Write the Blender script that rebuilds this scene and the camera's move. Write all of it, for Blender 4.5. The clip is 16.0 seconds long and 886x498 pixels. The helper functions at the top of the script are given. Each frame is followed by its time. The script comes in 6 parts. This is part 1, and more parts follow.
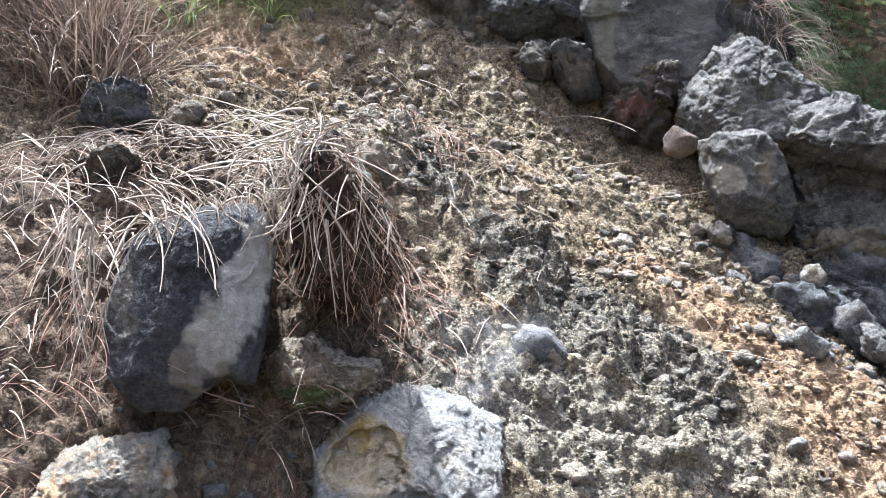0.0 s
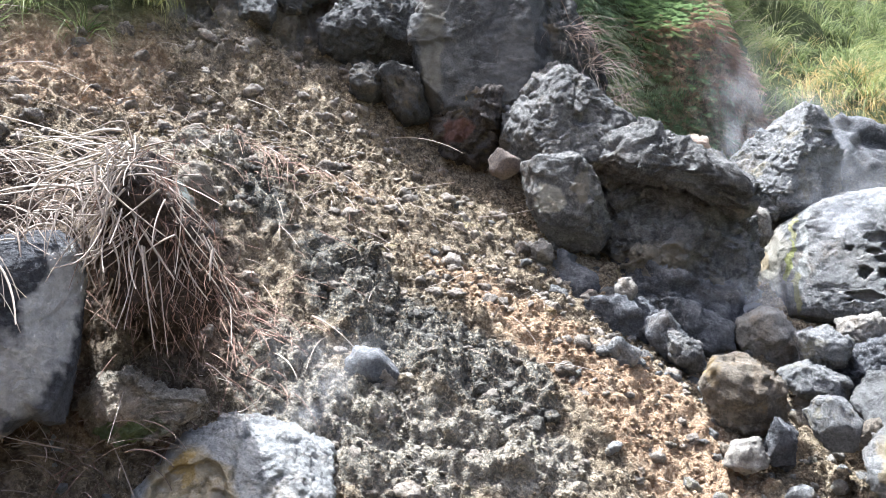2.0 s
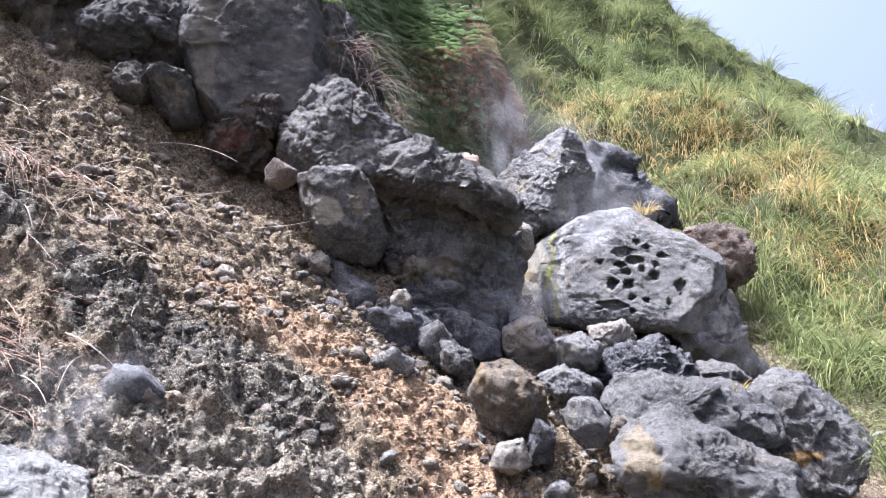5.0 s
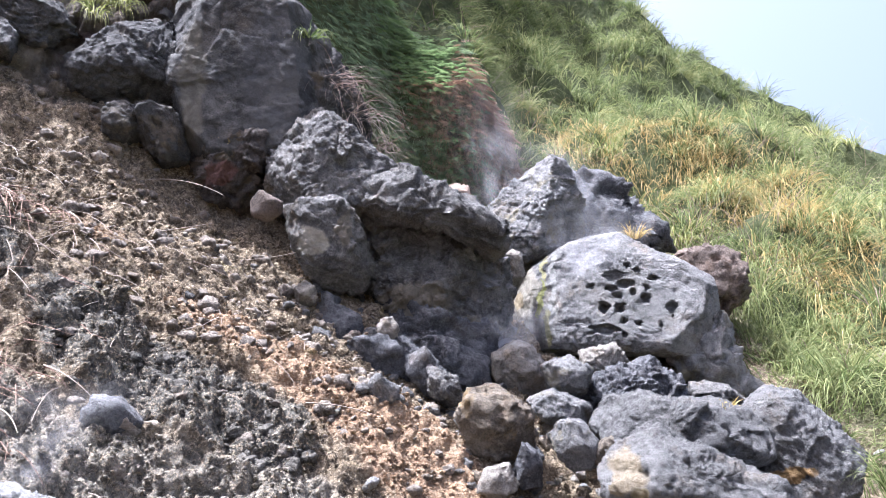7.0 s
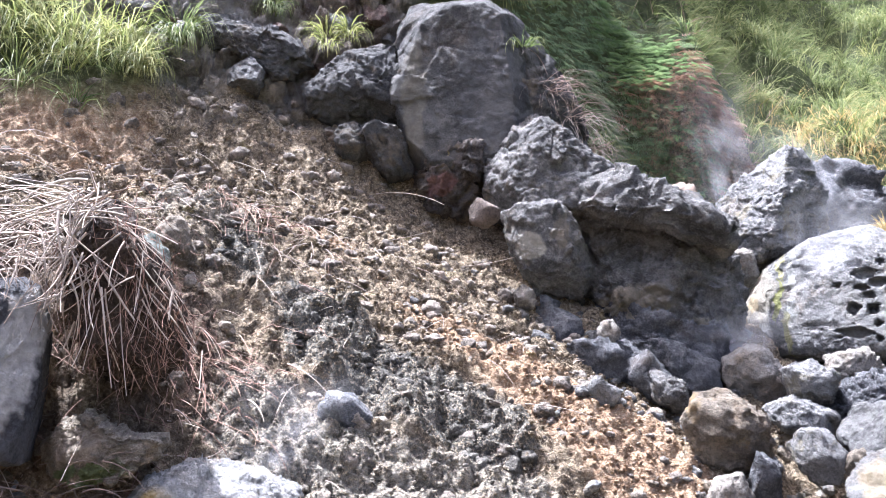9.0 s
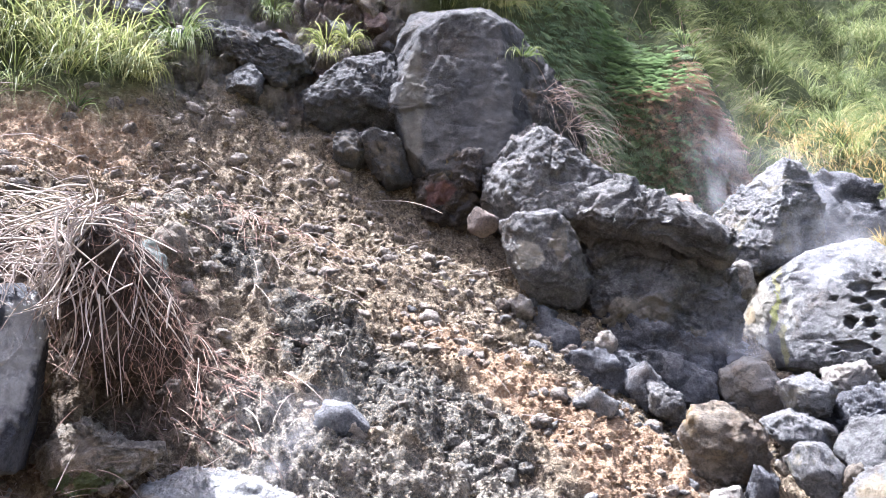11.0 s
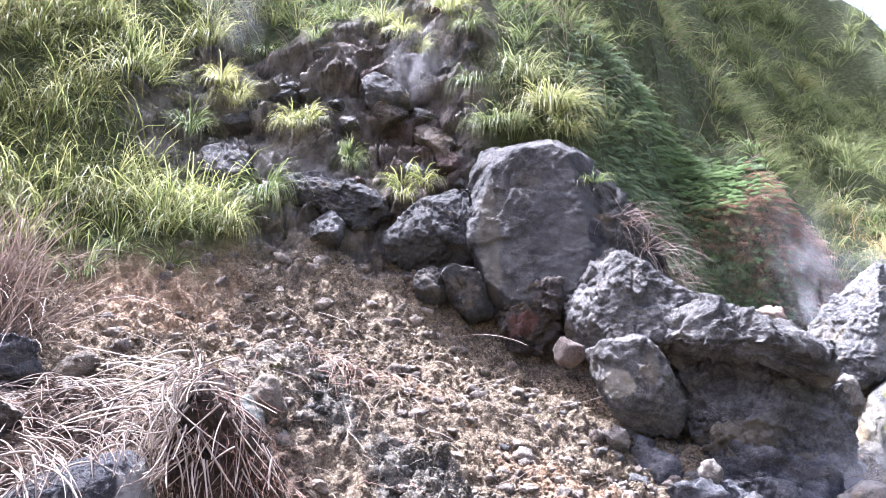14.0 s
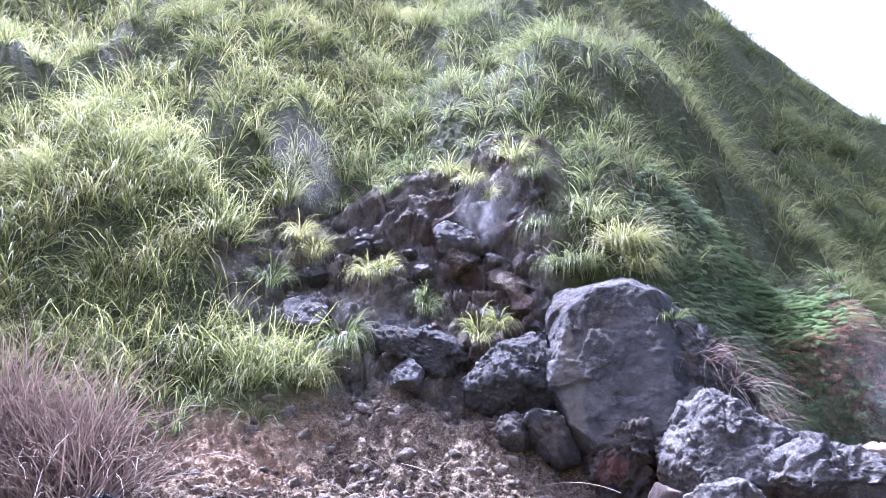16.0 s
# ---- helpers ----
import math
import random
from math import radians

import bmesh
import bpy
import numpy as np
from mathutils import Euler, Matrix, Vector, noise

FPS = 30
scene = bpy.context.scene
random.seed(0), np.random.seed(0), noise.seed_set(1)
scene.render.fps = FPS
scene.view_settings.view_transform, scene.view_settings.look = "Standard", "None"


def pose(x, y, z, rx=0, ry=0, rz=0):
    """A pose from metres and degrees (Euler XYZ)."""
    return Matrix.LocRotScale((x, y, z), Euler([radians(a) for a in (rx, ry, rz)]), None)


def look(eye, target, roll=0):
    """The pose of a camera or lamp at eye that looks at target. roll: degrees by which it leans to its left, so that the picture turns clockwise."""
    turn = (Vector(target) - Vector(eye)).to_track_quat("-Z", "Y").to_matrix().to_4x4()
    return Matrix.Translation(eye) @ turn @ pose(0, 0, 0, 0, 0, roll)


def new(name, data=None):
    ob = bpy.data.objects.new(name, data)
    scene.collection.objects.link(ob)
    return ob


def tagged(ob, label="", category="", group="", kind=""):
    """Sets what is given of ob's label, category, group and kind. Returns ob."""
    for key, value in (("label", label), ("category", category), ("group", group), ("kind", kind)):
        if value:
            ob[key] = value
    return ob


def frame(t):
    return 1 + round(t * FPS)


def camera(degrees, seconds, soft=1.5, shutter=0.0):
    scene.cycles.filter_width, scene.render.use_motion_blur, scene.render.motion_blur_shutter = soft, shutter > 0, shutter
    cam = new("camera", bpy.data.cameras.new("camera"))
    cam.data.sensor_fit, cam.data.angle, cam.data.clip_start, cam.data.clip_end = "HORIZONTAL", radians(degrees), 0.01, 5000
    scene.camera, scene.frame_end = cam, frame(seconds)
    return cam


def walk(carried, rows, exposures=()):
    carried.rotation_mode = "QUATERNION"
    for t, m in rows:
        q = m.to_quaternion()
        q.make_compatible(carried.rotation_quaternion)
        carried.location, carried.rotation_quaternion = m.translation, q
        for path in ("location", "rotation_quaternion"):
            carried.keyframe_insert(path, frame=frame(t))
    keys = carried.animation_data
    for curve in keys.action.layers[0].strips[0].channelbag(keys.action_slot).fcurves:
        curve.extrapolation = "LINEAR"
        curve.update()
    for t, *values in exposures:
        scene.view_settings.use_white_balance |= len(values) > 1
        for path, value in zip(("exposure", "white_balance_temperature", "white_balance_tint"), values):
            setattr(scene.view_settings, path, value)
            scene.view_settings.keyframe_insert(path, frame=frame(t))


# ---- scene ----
# ---- camera ----
cam = camera(58.18, 16.0, soft=0.3)
PATH = [
    (0.0, pose(-0.000, 0.000, 1.700, 93.91, -3.73, 21.86)),
    (0.5, pose(0.013, -0.002, 1.707, 94.25, -3.26, 17.93)),
    (1.0, pose(0.035, 0.011, 1.721, 94.82, -2.57, 15.16)),
    (1.5, pose(0.040, 0.004, 1.721, 95.22, -2.02, 12.83)),
    (2.0, pose(0.044, 0.000, 1.717, 95.70, -1.51, 10.53)),
    (2.5, pose(0.041, 0.001, 1.719, 95.96, -1.22, 8.29)),
    (3.0, pose(0.044, 0.002, 1.718, 96.13, -1.08, 6.19)),
    (3.5, pose(0.048, -0.005, 1.716, 96.25, -0.97, 3.89)),
    (4.0, pose(0.053, 0.009, 1.716, 96.37, -0.85, 1.14)),
    (4.5, pose(0.056, 0.008, 1.707, 96.61, -0.52, -2.03)),
    (5.0, pose(0.050, 0.008, 1.709, 96.92, -0.13, -5.28)),
    (5.2, pose(0.051, 0.003, 1.711, 97.05, 0.02, -6.47)),
    (7.3, pose(0.211, 0.013, 1.628, 100.06, 2.07, -3.05)),
    (7.5, pose(0.226, 0.021, 1.627, 100.17, 1.94, -0.86)),
    (8.0, pose(0.246, 0.005, 1.622, 100.37, 1.44, 4.48)),
    (8.5, pose(0.254, -0.003, 1.610, 100.58, 0.91, 9.17)),
    (9.0, pose(0.252, 0.022, 1.585, 100.94, 0.27, 12.18)),
    (9.2, pose(0.258, 0.020, 1.582, 101.14, 0.08, 12.93)),
    (11.5, pose(0.230, 0.025, 1.603, 101.60, -0.36, 11.51)),
    (12.0, pose(0.231, 0.018, 1.587, 102.40, -0.22, 12.56)),
    (12.5, pose(0.193, -0.000, 1.604, 103.91, 0.12, 14.00)),
    (13.0, pose(0.181, -0.022, 1.622, 105.86, 0.65, 15.46)),
    (13.5, pose(0.191, -0.032, 1.649, 107.86, 1.22, 16.85)),
    (14.0, pose(0.213, -0.042, 1.679, 110.04, 1.95, 18.01)),
    (14.5, pose(0.240, -0.051, 1.649, 111.96, 1.96, 19.34)),
    (15.0, pose(0.214, -0.071, 1.659, 117.59, 1.72, 22.01)),
    (15.5, pose(0.169, -0.105, 1.687, 120.65, 2.09, 22.84)),
    (16.0, pose(0.139, -0.104, 1.686, 120.45, 2.20, 23.19)),
]
EXPOSURES = [(0.0, 2.04, 5450, 7), (4.0, 1.86, 5450, 14), (5.2, 1.74, 5450, 18), (7.3, 1.96, 5400, 18),
             (9.0, 2.24, 5400, 17), (12.5, 2.28, 5400, 18), (14.5, 2.46, 5200, 25), (16.0, 2.34, 4850, 32)]
walk(cam, PATH, EXPOSURES)

# ---- light ----
SUN_AZ, SUN_EL = radians(-68), radians(70)      # clockwise from +y
to_sun = Vector((math.sin(SUN_AZ) * math.cos(SUN_EL), math.cos(SUN_AZ) * math.cos(SUN_EL), math.sin(SUN_EL)))
world = bpy.data.worlds.new("hazy_sky")
scene.world = world
world.use_nodes = True
wn = world.node_tree.nodes
wl = world.node_tree.links
sky = wn.new("ShaderNodeTexSky")
sky.sky_type, sky.sun_disc = "NISHITA", False
sky.sun_elevation, sky.sun_rotation = SUN_EL, SUN_AZ
sky.dust_density, sky.air_density, sky.ozone_density = 10.0, 0.55, 0.3
wl.new(sky.outputs[0], wn["Background"].inputs[0])
wn["Background"].inputs[1].default_value = 0.15
sun_data = bpy.data.lights.new("sun", "SUN")
sun_data.energy, sun_data.angle, sun_data.color = 4.6, radians(0.6), (1.0, 0.97, 0.92)
sun = new("sun", sun_data)
sun.matrix_world = look(to_sun * 50, (0, 0, 0))


# ---- noise and field helpers ----
def hash3(i, j, k, seed):
    n = (i * 374761393 + j * 668265263 + k * 2147483647 + seed * 144269504) & 0xFFFFFFFF
    n = ((n ^ (n >> 13)) * 1274126177) & 0xFFFFFFFF
    n = ((n ^ (n >> 16)) * 2246822519) & 0xFFFFFFFF
    return ((n ^ (n >> 15)) & 0xFFFFFF) / float(0xFFFFFF) * 2 - 1


def vnoise(p, seed=0):
    """Smooth value noise in -1..1 at the points p (n, 3)."""
    f = np.floor(p).astype(np.int64)
    u = p - f
    u = u * u * u * (u * (u * 6 - 15) + 10)
    out = 0
    for a in (0, 1):
        wa = u[:, 0] if a else 1 - u[:, 0]
        for b in (0, 1):
            wb = u[:, 1] if b else 1 - u[:, 1]
            for c in (0, 1):
                wc = u[:, 2] if c else 1 - u[:, 2]
                out = out + wa * wb * wc * hash3(f[:, 0] + a, f[:, 1] + b, f[:, 2] + c, seed)
    return out


TWIST = np.array([[0.80, 0.60, 0.0], [-0.48, 0.64, 0.60], [0.36, -0.48, 0.80]])


def fbm(p, octaves=4, gain=0.5, seed=0, ridged=False):
    total, amp = np.zeros(len(p)), 1.0
    for o in range(octaves):
        n = vnoise(p, seed + o)
        total += amp * ((1 - 2 * np.abs(n)) if ridged else n)
        p = p @ TWIST.T * 2.03 + 7.1
        amp *= gain
    return total


def cells(p, seed=0):
    """Distance to the nearest and second nearest jittered lattice point (n, 2 columns used), and that point's random value."""
    f = np.floor(p).astype(np.int64)
    d1, d2, val = np.full(len(p), 9.0), np.full(len(p), 9.0), np.zeros(len(p))
    for a in (-1, 0, 1):
        for b in (-1, 0, 1):
            i, j = f[:, 0] + a, f[:, 1] + b
            qx = i + 0.5 + 0.45 * hash3(i, j, 0 * i, seed)
            qy = j + 0.5 + 0.45 * hash3(i, j, 0 * i + 1, seed)
            d = np.hypot(p[:, 0] - qx, p[:, 1] - qy)
            v = hash3(i, j, 0 * i + 2, seed)
            near = d < d1
            d2 = np.where(near, d1, np.minimum(d2, d))
            val = np.where(near, v, val)
            d1 = np.where(near, d, d1)
    return d1, d2, val


def fracture(p, seed=0):
    """Broken faces: every cell of a jittered lattice is a plane of its own tilt and height."""
    f = np.floor(p).astype(np.int64)
    best = np.full(len(p), 99.0)
    cell, centre = f.copy(), p.copy()
    for a in (-1, 0, 1):
        for b in (-1, 0, 1):
            for c in (-1, 0, 1):
                i, j, k = f[:, 0] + a, f[:, 1] + b, f[:, 2] + c
                q = np.stack([i + 0.5 + 0.45 * hash3(i, j, k, seed), j + 0.5 + 0.45 * hash3(i, j, k, seed + 1), k + 0.5 + 0.45 * hash3(i, j, k, seed + 2)], 1)
                d = ((p - q) ** 2).sum(1)
                near = d < best
                best = np.where(near, d, best)
                cell[near] = f[near] + np.array([a, b, c])
                centre[near] = q[near]
    i, j, k = cell.T
    tilt = np.stack([hash3(i, j, k, seed + 3 + n) for n in range(3)], 1)
    return 0.55 * hash3(i, j, k, seed + 7) + 1.1 * ((p - centre) * tilt).sum(1)


def smax(a, b, k):
    h = np.clip(0.5 + 0.5 * (a - b) / k, 0, 1)
    return b + (a - b) * h + k * h * (1 - h)


def step(a, b, x):
    t = np.clip((x - a) / (b - a), 0, 1)
    return t * t * (3 - 2 * t)


def blob(x, y, cx, cy, rx, ry, turn=0.0):
    c, s = math.cos(radians(turn)), math.sin(radians(turn))
    u, v = ((x - cx) * c + (y - cy) * s) / rx, (-(x - cx) * s + (y - cy) * c) / ry
    return np.exp(-(u * u + v * v))


# ---- the lie of the land ----
def foot_line(x):
    """y at which the steep grassy hill rises out of the scree."""
    return 5.55 + 0.6 * np.clip(x, -14, 0.6) + 0.9 * step(0.0, 1.6, x)


def large_form(x, y):
    scree = 2.93 + 0.66 * (y - 4.9) - 0.5 * (np.clip(x, -9, 1.6) + 1.25) - 0.22 * step(3.9, 2.8, y)
    scree = np.minimum(scree, 4.2 + 0.05 * y)
    shelf = 1.0 + 0.3 * (np.clip(y, 1.5, 9) - 3.7) - 0.5 * np.clip(x - 2.3, 0, 5) - 1.5 * step(0.6, -0.9, x) - 0.7 * step(3.0, 1.2, y)
    base = smax(smax(scree, shelf, 0.35), np.full_like(x, 0.0), 0.4)
    k = 1.72 - 0.75 * step(0.9, 6.5, x) - 0.1 * step(7.0, 10.0, x)
    yf = foot_line(x)
    start = np.where(x < 0, 2.93 + 0.66 * (yf - 4.9) - 0.5 * (np.clip(x, -14, 0) + 1.25), 2.735 - 0.35 * np.clip(x, 0, 10))
    hill = start + k * (np.minimum(y, 14.5) - yf) - 0.5 * np.clip(y - 14.5, 0, 60)
    away = np.clip(y - yf, 0, None)
    hill = hill - 0.55 * np.minimum(away, 0.9) * step(-2.3, -3.3, x)      # gentler foot under the grass bed
    hill = np.maximum(hill, -1.0)
    h = smax(base, hill, 0.25)
    # spur above the slab, hollow to its side
    h = h + 0.9 * blob(x, y, -0.9, 7.2, 0.9, 2.2, 8) * step(4.9, 6.2, y)
    h = h - 1.1 * blob(x, y, 1.6, 8.6, 1.0, 1.8, -10)
    h = h - 0.15 * blob(x, y, -2.05, 5.15, 0.75, 0.4, 25)
    # overgrown rim above an undercut bank, gully behind it
    rim = y - (7.5 + 0.5 * (x + 1.0))
    along = step(-1.9, -1.2, x) * step(1.6, 0.9, x)
    h = h + along * (0.65 * np.exp(-((rim - 0.25) / 0.42) ** 2) - 0.45 * np.exp(-((rim + 0.55) / 0.4) ** 2))
    h = h - 1.4 * np.exp(-((x - 3.0) / 1.5) ** 2) * step(9.0, 13.0, y) - 0.9 * blob(x, y, 0.6, 10.6, 1.4, 1.3)
    # the far slope falls away to the side
    h = h + step(8.2, 9.6, y) * step(14.4, 12.4, y) * (0.8 - 0.72 * np.clip(x + 1.2, 0, 3.2)) * step(-3.4, -1.6, x) * step(6.0, 3.2, x)
    h = h - 0.65 * step(4.0, 7.0, x) * step(6.0, 9.0, y)
    # ledge on which the bright ferns grow
    shelf2 = 4.05 + 1.1 * (y - 6.55) - 3.2 * np.clip(6.5 + 0.1 * x - y, 0, 9) - 2.2 * np.clip(x - 1.0, 0, 9) - 2.5 * np.clip(0.2 - x, 0, 9) - 2.4 * np.clip(y - 7.4, 0, 900)
    h = smax(h, shelf2, 0.12)
    # bank on which the dead grass lies, hollow under it
    h = h + 0.48 * blob(x, y, -2.3, 2.55, 0.62, 0.75, -30)
    h = h + 0.44 * blob(x, y, -1.72, 2.75, 0.26, 0.42, 15)
    h = h + 0.16 * blob(x, y, -1.75, 3.6, 0.32, 0.28)
    h = h - 0.16 * blob(x, y, -1.42, 2.12, 0.3, 0.25, 30)
    h = h + 0.05 * blob(x, y, -0.75, 3.22, 0.3, 0.2) + 0.06 * blob(x, y, -0.3, 3.22, 0.22, 0.16)
    h = h - 0.05 * blob(x, y, -1.18, 3.33, 0.05, 0.05) - 0.07 * blob(x, y, -0.15, 3.02, 0.06, 0.06)
    return h


def hill_part(x, y):
    """0 on the scree and the rocks' shelf, 1 on the grassy hill."""
    return np.maximum(step(0.08, 0.5, y - foot_line(x) - 0.3 * step(-2.75, -2.35, x) * step(-0.8, -1.2, x)), step(2.7, 3.3, x + 0.15 * (y - 5)))


def crag(x, y):
    """Where bare rock shows in the hillside."""
    away = y - foot_line(x) + 0.16 * vnoise(np.stack([x, y, 0 * x], 1) * 2.3, 91)
    edge = x + 2.5 + 0.85 * (away - 0.3) + 1.0 * step(0.75, 1.2, away)
    return step(-0.15, 0.15, edge) * step(0.25, 0.5, away) * step(2.35, 1.95, away) * step(-1.0, -1.35, x) * step(-3.95, -3.75, x)


def humus(x, y):
    """Dark rooty soil of the bank."""
    return np.clip(blob(x, y, -2.45, 2.35, 0.85, 0.8) + 0.8 * blob(x, y, -1.48, 2.95, 0.16, 0.4) + 0.5 * blob(x, y, -2.0, 1.8, 0.4, 0.25), 0, 1)


def tussock(x, y):
    """Distance from the middle of a grass clump on the hill, 0 at the middle, about 0.7 between clumps."""
    p = np.stack([x, 1.8 * y], 1) * 1.1
    w = np.stack([x, y, 0 * x], 1) * 1.9
    return cells(p + 0.35 * np.stack([vnoise(w, 71), vnoise(w, 72)], 1), 73)


def crust(x, y):
    """Dark knobbly mineral crust."""
    c = 1.2 * blob(x, y, -1.03, 3.52, 0.3, 0.18, -10) + 1.3 * blob(x, y, -0.62, 3.42, 0.32, 0.15, 5) + 1.2 * blob(x, y, -0.33, 3.47, 0.2, 0.13) + 0.8 * blob(x, y, -1.55, 3.6, 0.14, 0.16)
    return np.clip(c, 0, 1)


def sinter(x, y):
    """Pale grey deposits."""
    c = blob(x, y, -0.8, 2.95, 0.4, 0.2, 10) + blob(x, y, -0.25, 3.2, 0.4, 0.13, 12) + 0.8 * blob(x, y, -1.22, 3.05, 0.2, 0.22) + 0.9 * blob(x, y, -1.85, 3.72, 0.28, 0.3)
    return np.clip(c, 0, 1)


def ochre(x, y):
    o = blob(x, y, 0.12, 3.72, 0.42, 0.2, -8) + 0.75 * blob(x, y, -0.5, 3.85, 0.35, 0.16) + 0.9 * blob(x, y, 0.45, 3.5, 0.3, 0.25)
    o = o + 0.65 * blob(x, y, -2.9, 3.9, 0.8, 0.5, 30) + 0.45 * blob(x, y, -1.3, 4.1, 0.6, 0.25, 10)
    return np.clip(o, 0, 1)


def ground_z(x, y):
    x, y = np.asarray(x, float), np.asarray(y, float)
    p = np.stack([x, y, 0 * x], 1)
    h = large_form(x, y)
    hp = hill_part(x, y)
    far = step(16, 40, np.hypot(x, y))
    h = h + hp * (1 - far) * (0.2 + 0.8 * step(0.3, 2.6, y - foot_line(x))) * (0.45 * fbm(p * 0.55, 3, 0.5, 3) + 0.24 * fbm(p * 1.7, 2, 0.5, 11))
    d1, _, v = tussock(x, y)
    h = h + hp * (1 - far) * np.maximum(step(0.5, 1.5, y - foot_line(x)), 0.6 * step(2.9, 3.5, x)) * (1 - step(-4.0, -3.4, x) * step(-0.7, -1.1, x) * step(5.0, 2.4, y - foot_line(x))) * (0.42 + 0.25 * v) * np.sqrt(np.clip(1 - (d1 / 0.75) ** 2, 0, 1)) * (1 - step(13, 15, y))
    h = h + far * (0.8 * fbm(p * 0.03, 3, 0.5, 5) - 1.0)
    sc = (1 - hp) * (1 - far)
    h = h + sc * (0.07 * fbm(p * 2.1, 3, 0.5, 21))
    return h


def crumble(x, y):
    """Height of clods and crust above the smooth slope, along its normal."""
    p = np.stack([x, y, 0 * x], 1)
    q = np.stack([x, y * 1.25, 0 * x], 1)
    warp = np.stack([vnoise(p * 11, 61), vnoise(p * 11, 62)], 1)
    d1, _, v = cells(q[:, :2] * 12 + 0.7 * warp, 31)
    d1b, _, vb = cells(q[:, :2] * 31 + 0.7 * warp, 41)
    big = np.clip(1 - (d1 * 1.3) ** 2, 0, 1) * np.clip(0.3 + 0.9 * v, 0, 1) * (1 - 0.6 * ochre(x, y))
    small = np.sqrt(np.clip(1 - (d1b * 1.3) ** 2, 0, 1)) * np.clip(0.45 + 0.7 * vb, 0, 1)
    d1c, _, vc = cells(q[:, :2] * 62 + 0.5 * warp, 45)
    small = small + 0.55 * np.sqrt(np.clip(1 - (d1c * 1.3) ** 2, 0, 1)) * np.clip(0.5 + 0.6 * vc, 0, 1)
    fine = fbm(q * 34, 3, 0.6, 51)
    patch = step(-0.5, 0.6, fbm(p * 2.7, 2, 0.5, 57))
    soil = 0.045 * big * patch + 0.02 * small + 0.009 * fine + 0.02 * fbm(q * 9, 2, 0.5, 53)
    billow = 0.075 * np.abs(fbm(q * 5, 2, 0.5, 77)) + 0.042 * np.abs(fbm(q * 15, 2, 0.5, 78)) + 0.022 * np.abs(fbm(q * 36, 2, 0.6, 79)) + 0.014 * small - 0.035
    cr = step(0.25, 0.6, np.maximum(crust(x, y), 0.65 * sinter(x, y)) + 0.25 * fbm(p * 5, 2, 0.5, 63))
    sc = (1 - hill_part(x, y)) * (1 - step(6, 12, np.hypot(x, y)))
    hp = hill_part(x, y) * (1 - step(8, 14, np.hypot(x, y)))
    rk = crag(x, y)
    tall = np.stack([x, large_form(x, y), 0 * x], 1)
    w = tall[:, :2] + 0.05 * np.stack([vnoise(tall * 5, 64), vnoise(tall * 5, 65)], 1)
    h1, _, hv = cells(w * 12, 87)
    tuss = np.clip(1 - h1 * 1.4, 0, 1) * (0.5 + 0.5 * hv)
    plate = np.zeros(len(x))
    on = rk > 0.01
    if on.any():
        solid = np.stack([x, y, large_form(x, y)], 1)[on]
        solid = solid + 0.06 * np.stack([vnoise(solid * 4, 64), vnoise(solid * 4, 65), vnoise(solid * 4, 66)], 1)
        plate[on] = 0.17 * fracture(solid * np.array([1.7, 1.7, 2.6]), 81) + 0.075 * fracture(solid * np.array([4.5, 4.5, 7.0]), 83) + 0.03 * fracture(solid * 13, 85) + 0.012 * fbm(solid * 22, 3, 0.6, 87)
    return sc * (soil * (1 - cr) + billow * cr) + hp * (1 - rk) * 0.05 * tuss + rk * plate


def normal_of(x, y, e=0.05):
    gx = (large_form(x + e, y) - large_form(x - e, y)) / (2 * e)
    gy = (large_form(x, y + e) - large_form(x, y - e)) / (2 * e)
    n = np.stack([-gx, -gy, np.ones_like(gx)], 1)
    return n / np.linalg.norm(n, axis=1)[:, None]


# ---- materials ----
def new_material(name):
    m = bpy.data.materials.new(name)
    m.use_nodes = True
    nt = m.node_tree
    return m, nt, nt.nodes["Principled BSDF"]


def noise_node(nt, coord, scale, detail=6, rough=0.6, kind="FBM"):
    n = nt.nodes.new("ShaderNodeTexNoise")
    n.inputs["Scale"].default_value, n.inputs["Detail"].default_value, n.inputs["Roughness"].default_value = scale, detail, rough
    nt.links.new(coord, n.inputs["Vector"])
    return n.outputs["Fac"]


def ramp(nt, fac, stops):
    r = nt.nodes.new("ShaderNodeValToRGB")
    els = r.color_ramp.elements
    while len(els) < len(stops):
        els.new(0.5)
    for e, (pos, col) in zip(els, stops):
        e.position = pos
        e.color = (*col, 1) if len(col) == 3 else col
    nt.links.new(fac, r.inputs[0])
    return r.outputs[0]


def mix(nt, fac, a, b):
    n = nt.nodes.new("ShaderNodeMix")
    n.data_type = "RGBA"
    for sock, val in ((n.inputs[0], fac), (n.inputs[6], a), (n.inputs[7], b)):
        if isinstance(val, (int, float)):
            sock.default_value = val
        elif isinstance(val, tuple):
            sock.default_value = (*val, 1)
        else:
            nt.links.new(val, sock)
    return n.outputs[2]


def mul(nt, a, b, op="MULTIPLY"):
    n = nt.nodes.new("ShaderNodeMath")
    n.operation = op
    for sock, val in zip(n.inputs, (a, b)):
        if isinstance(val, (int, float)):
            sock.default_value = val
        else:
            nt.links.new(val, sock)
    return n.outputs[0]


def bump(nt, bsdf, height, strength, dist):
    b = nt.nodes.new("ShaderNodeBump")
    b.inputs["Strength"].default_value, b.inputs["Distance"].default_value = strength, dist
    nt.links.new(height, b.inputs["Height"])
    nt.links.new(b.outputs[0], bsdf.inputs["Normal"])


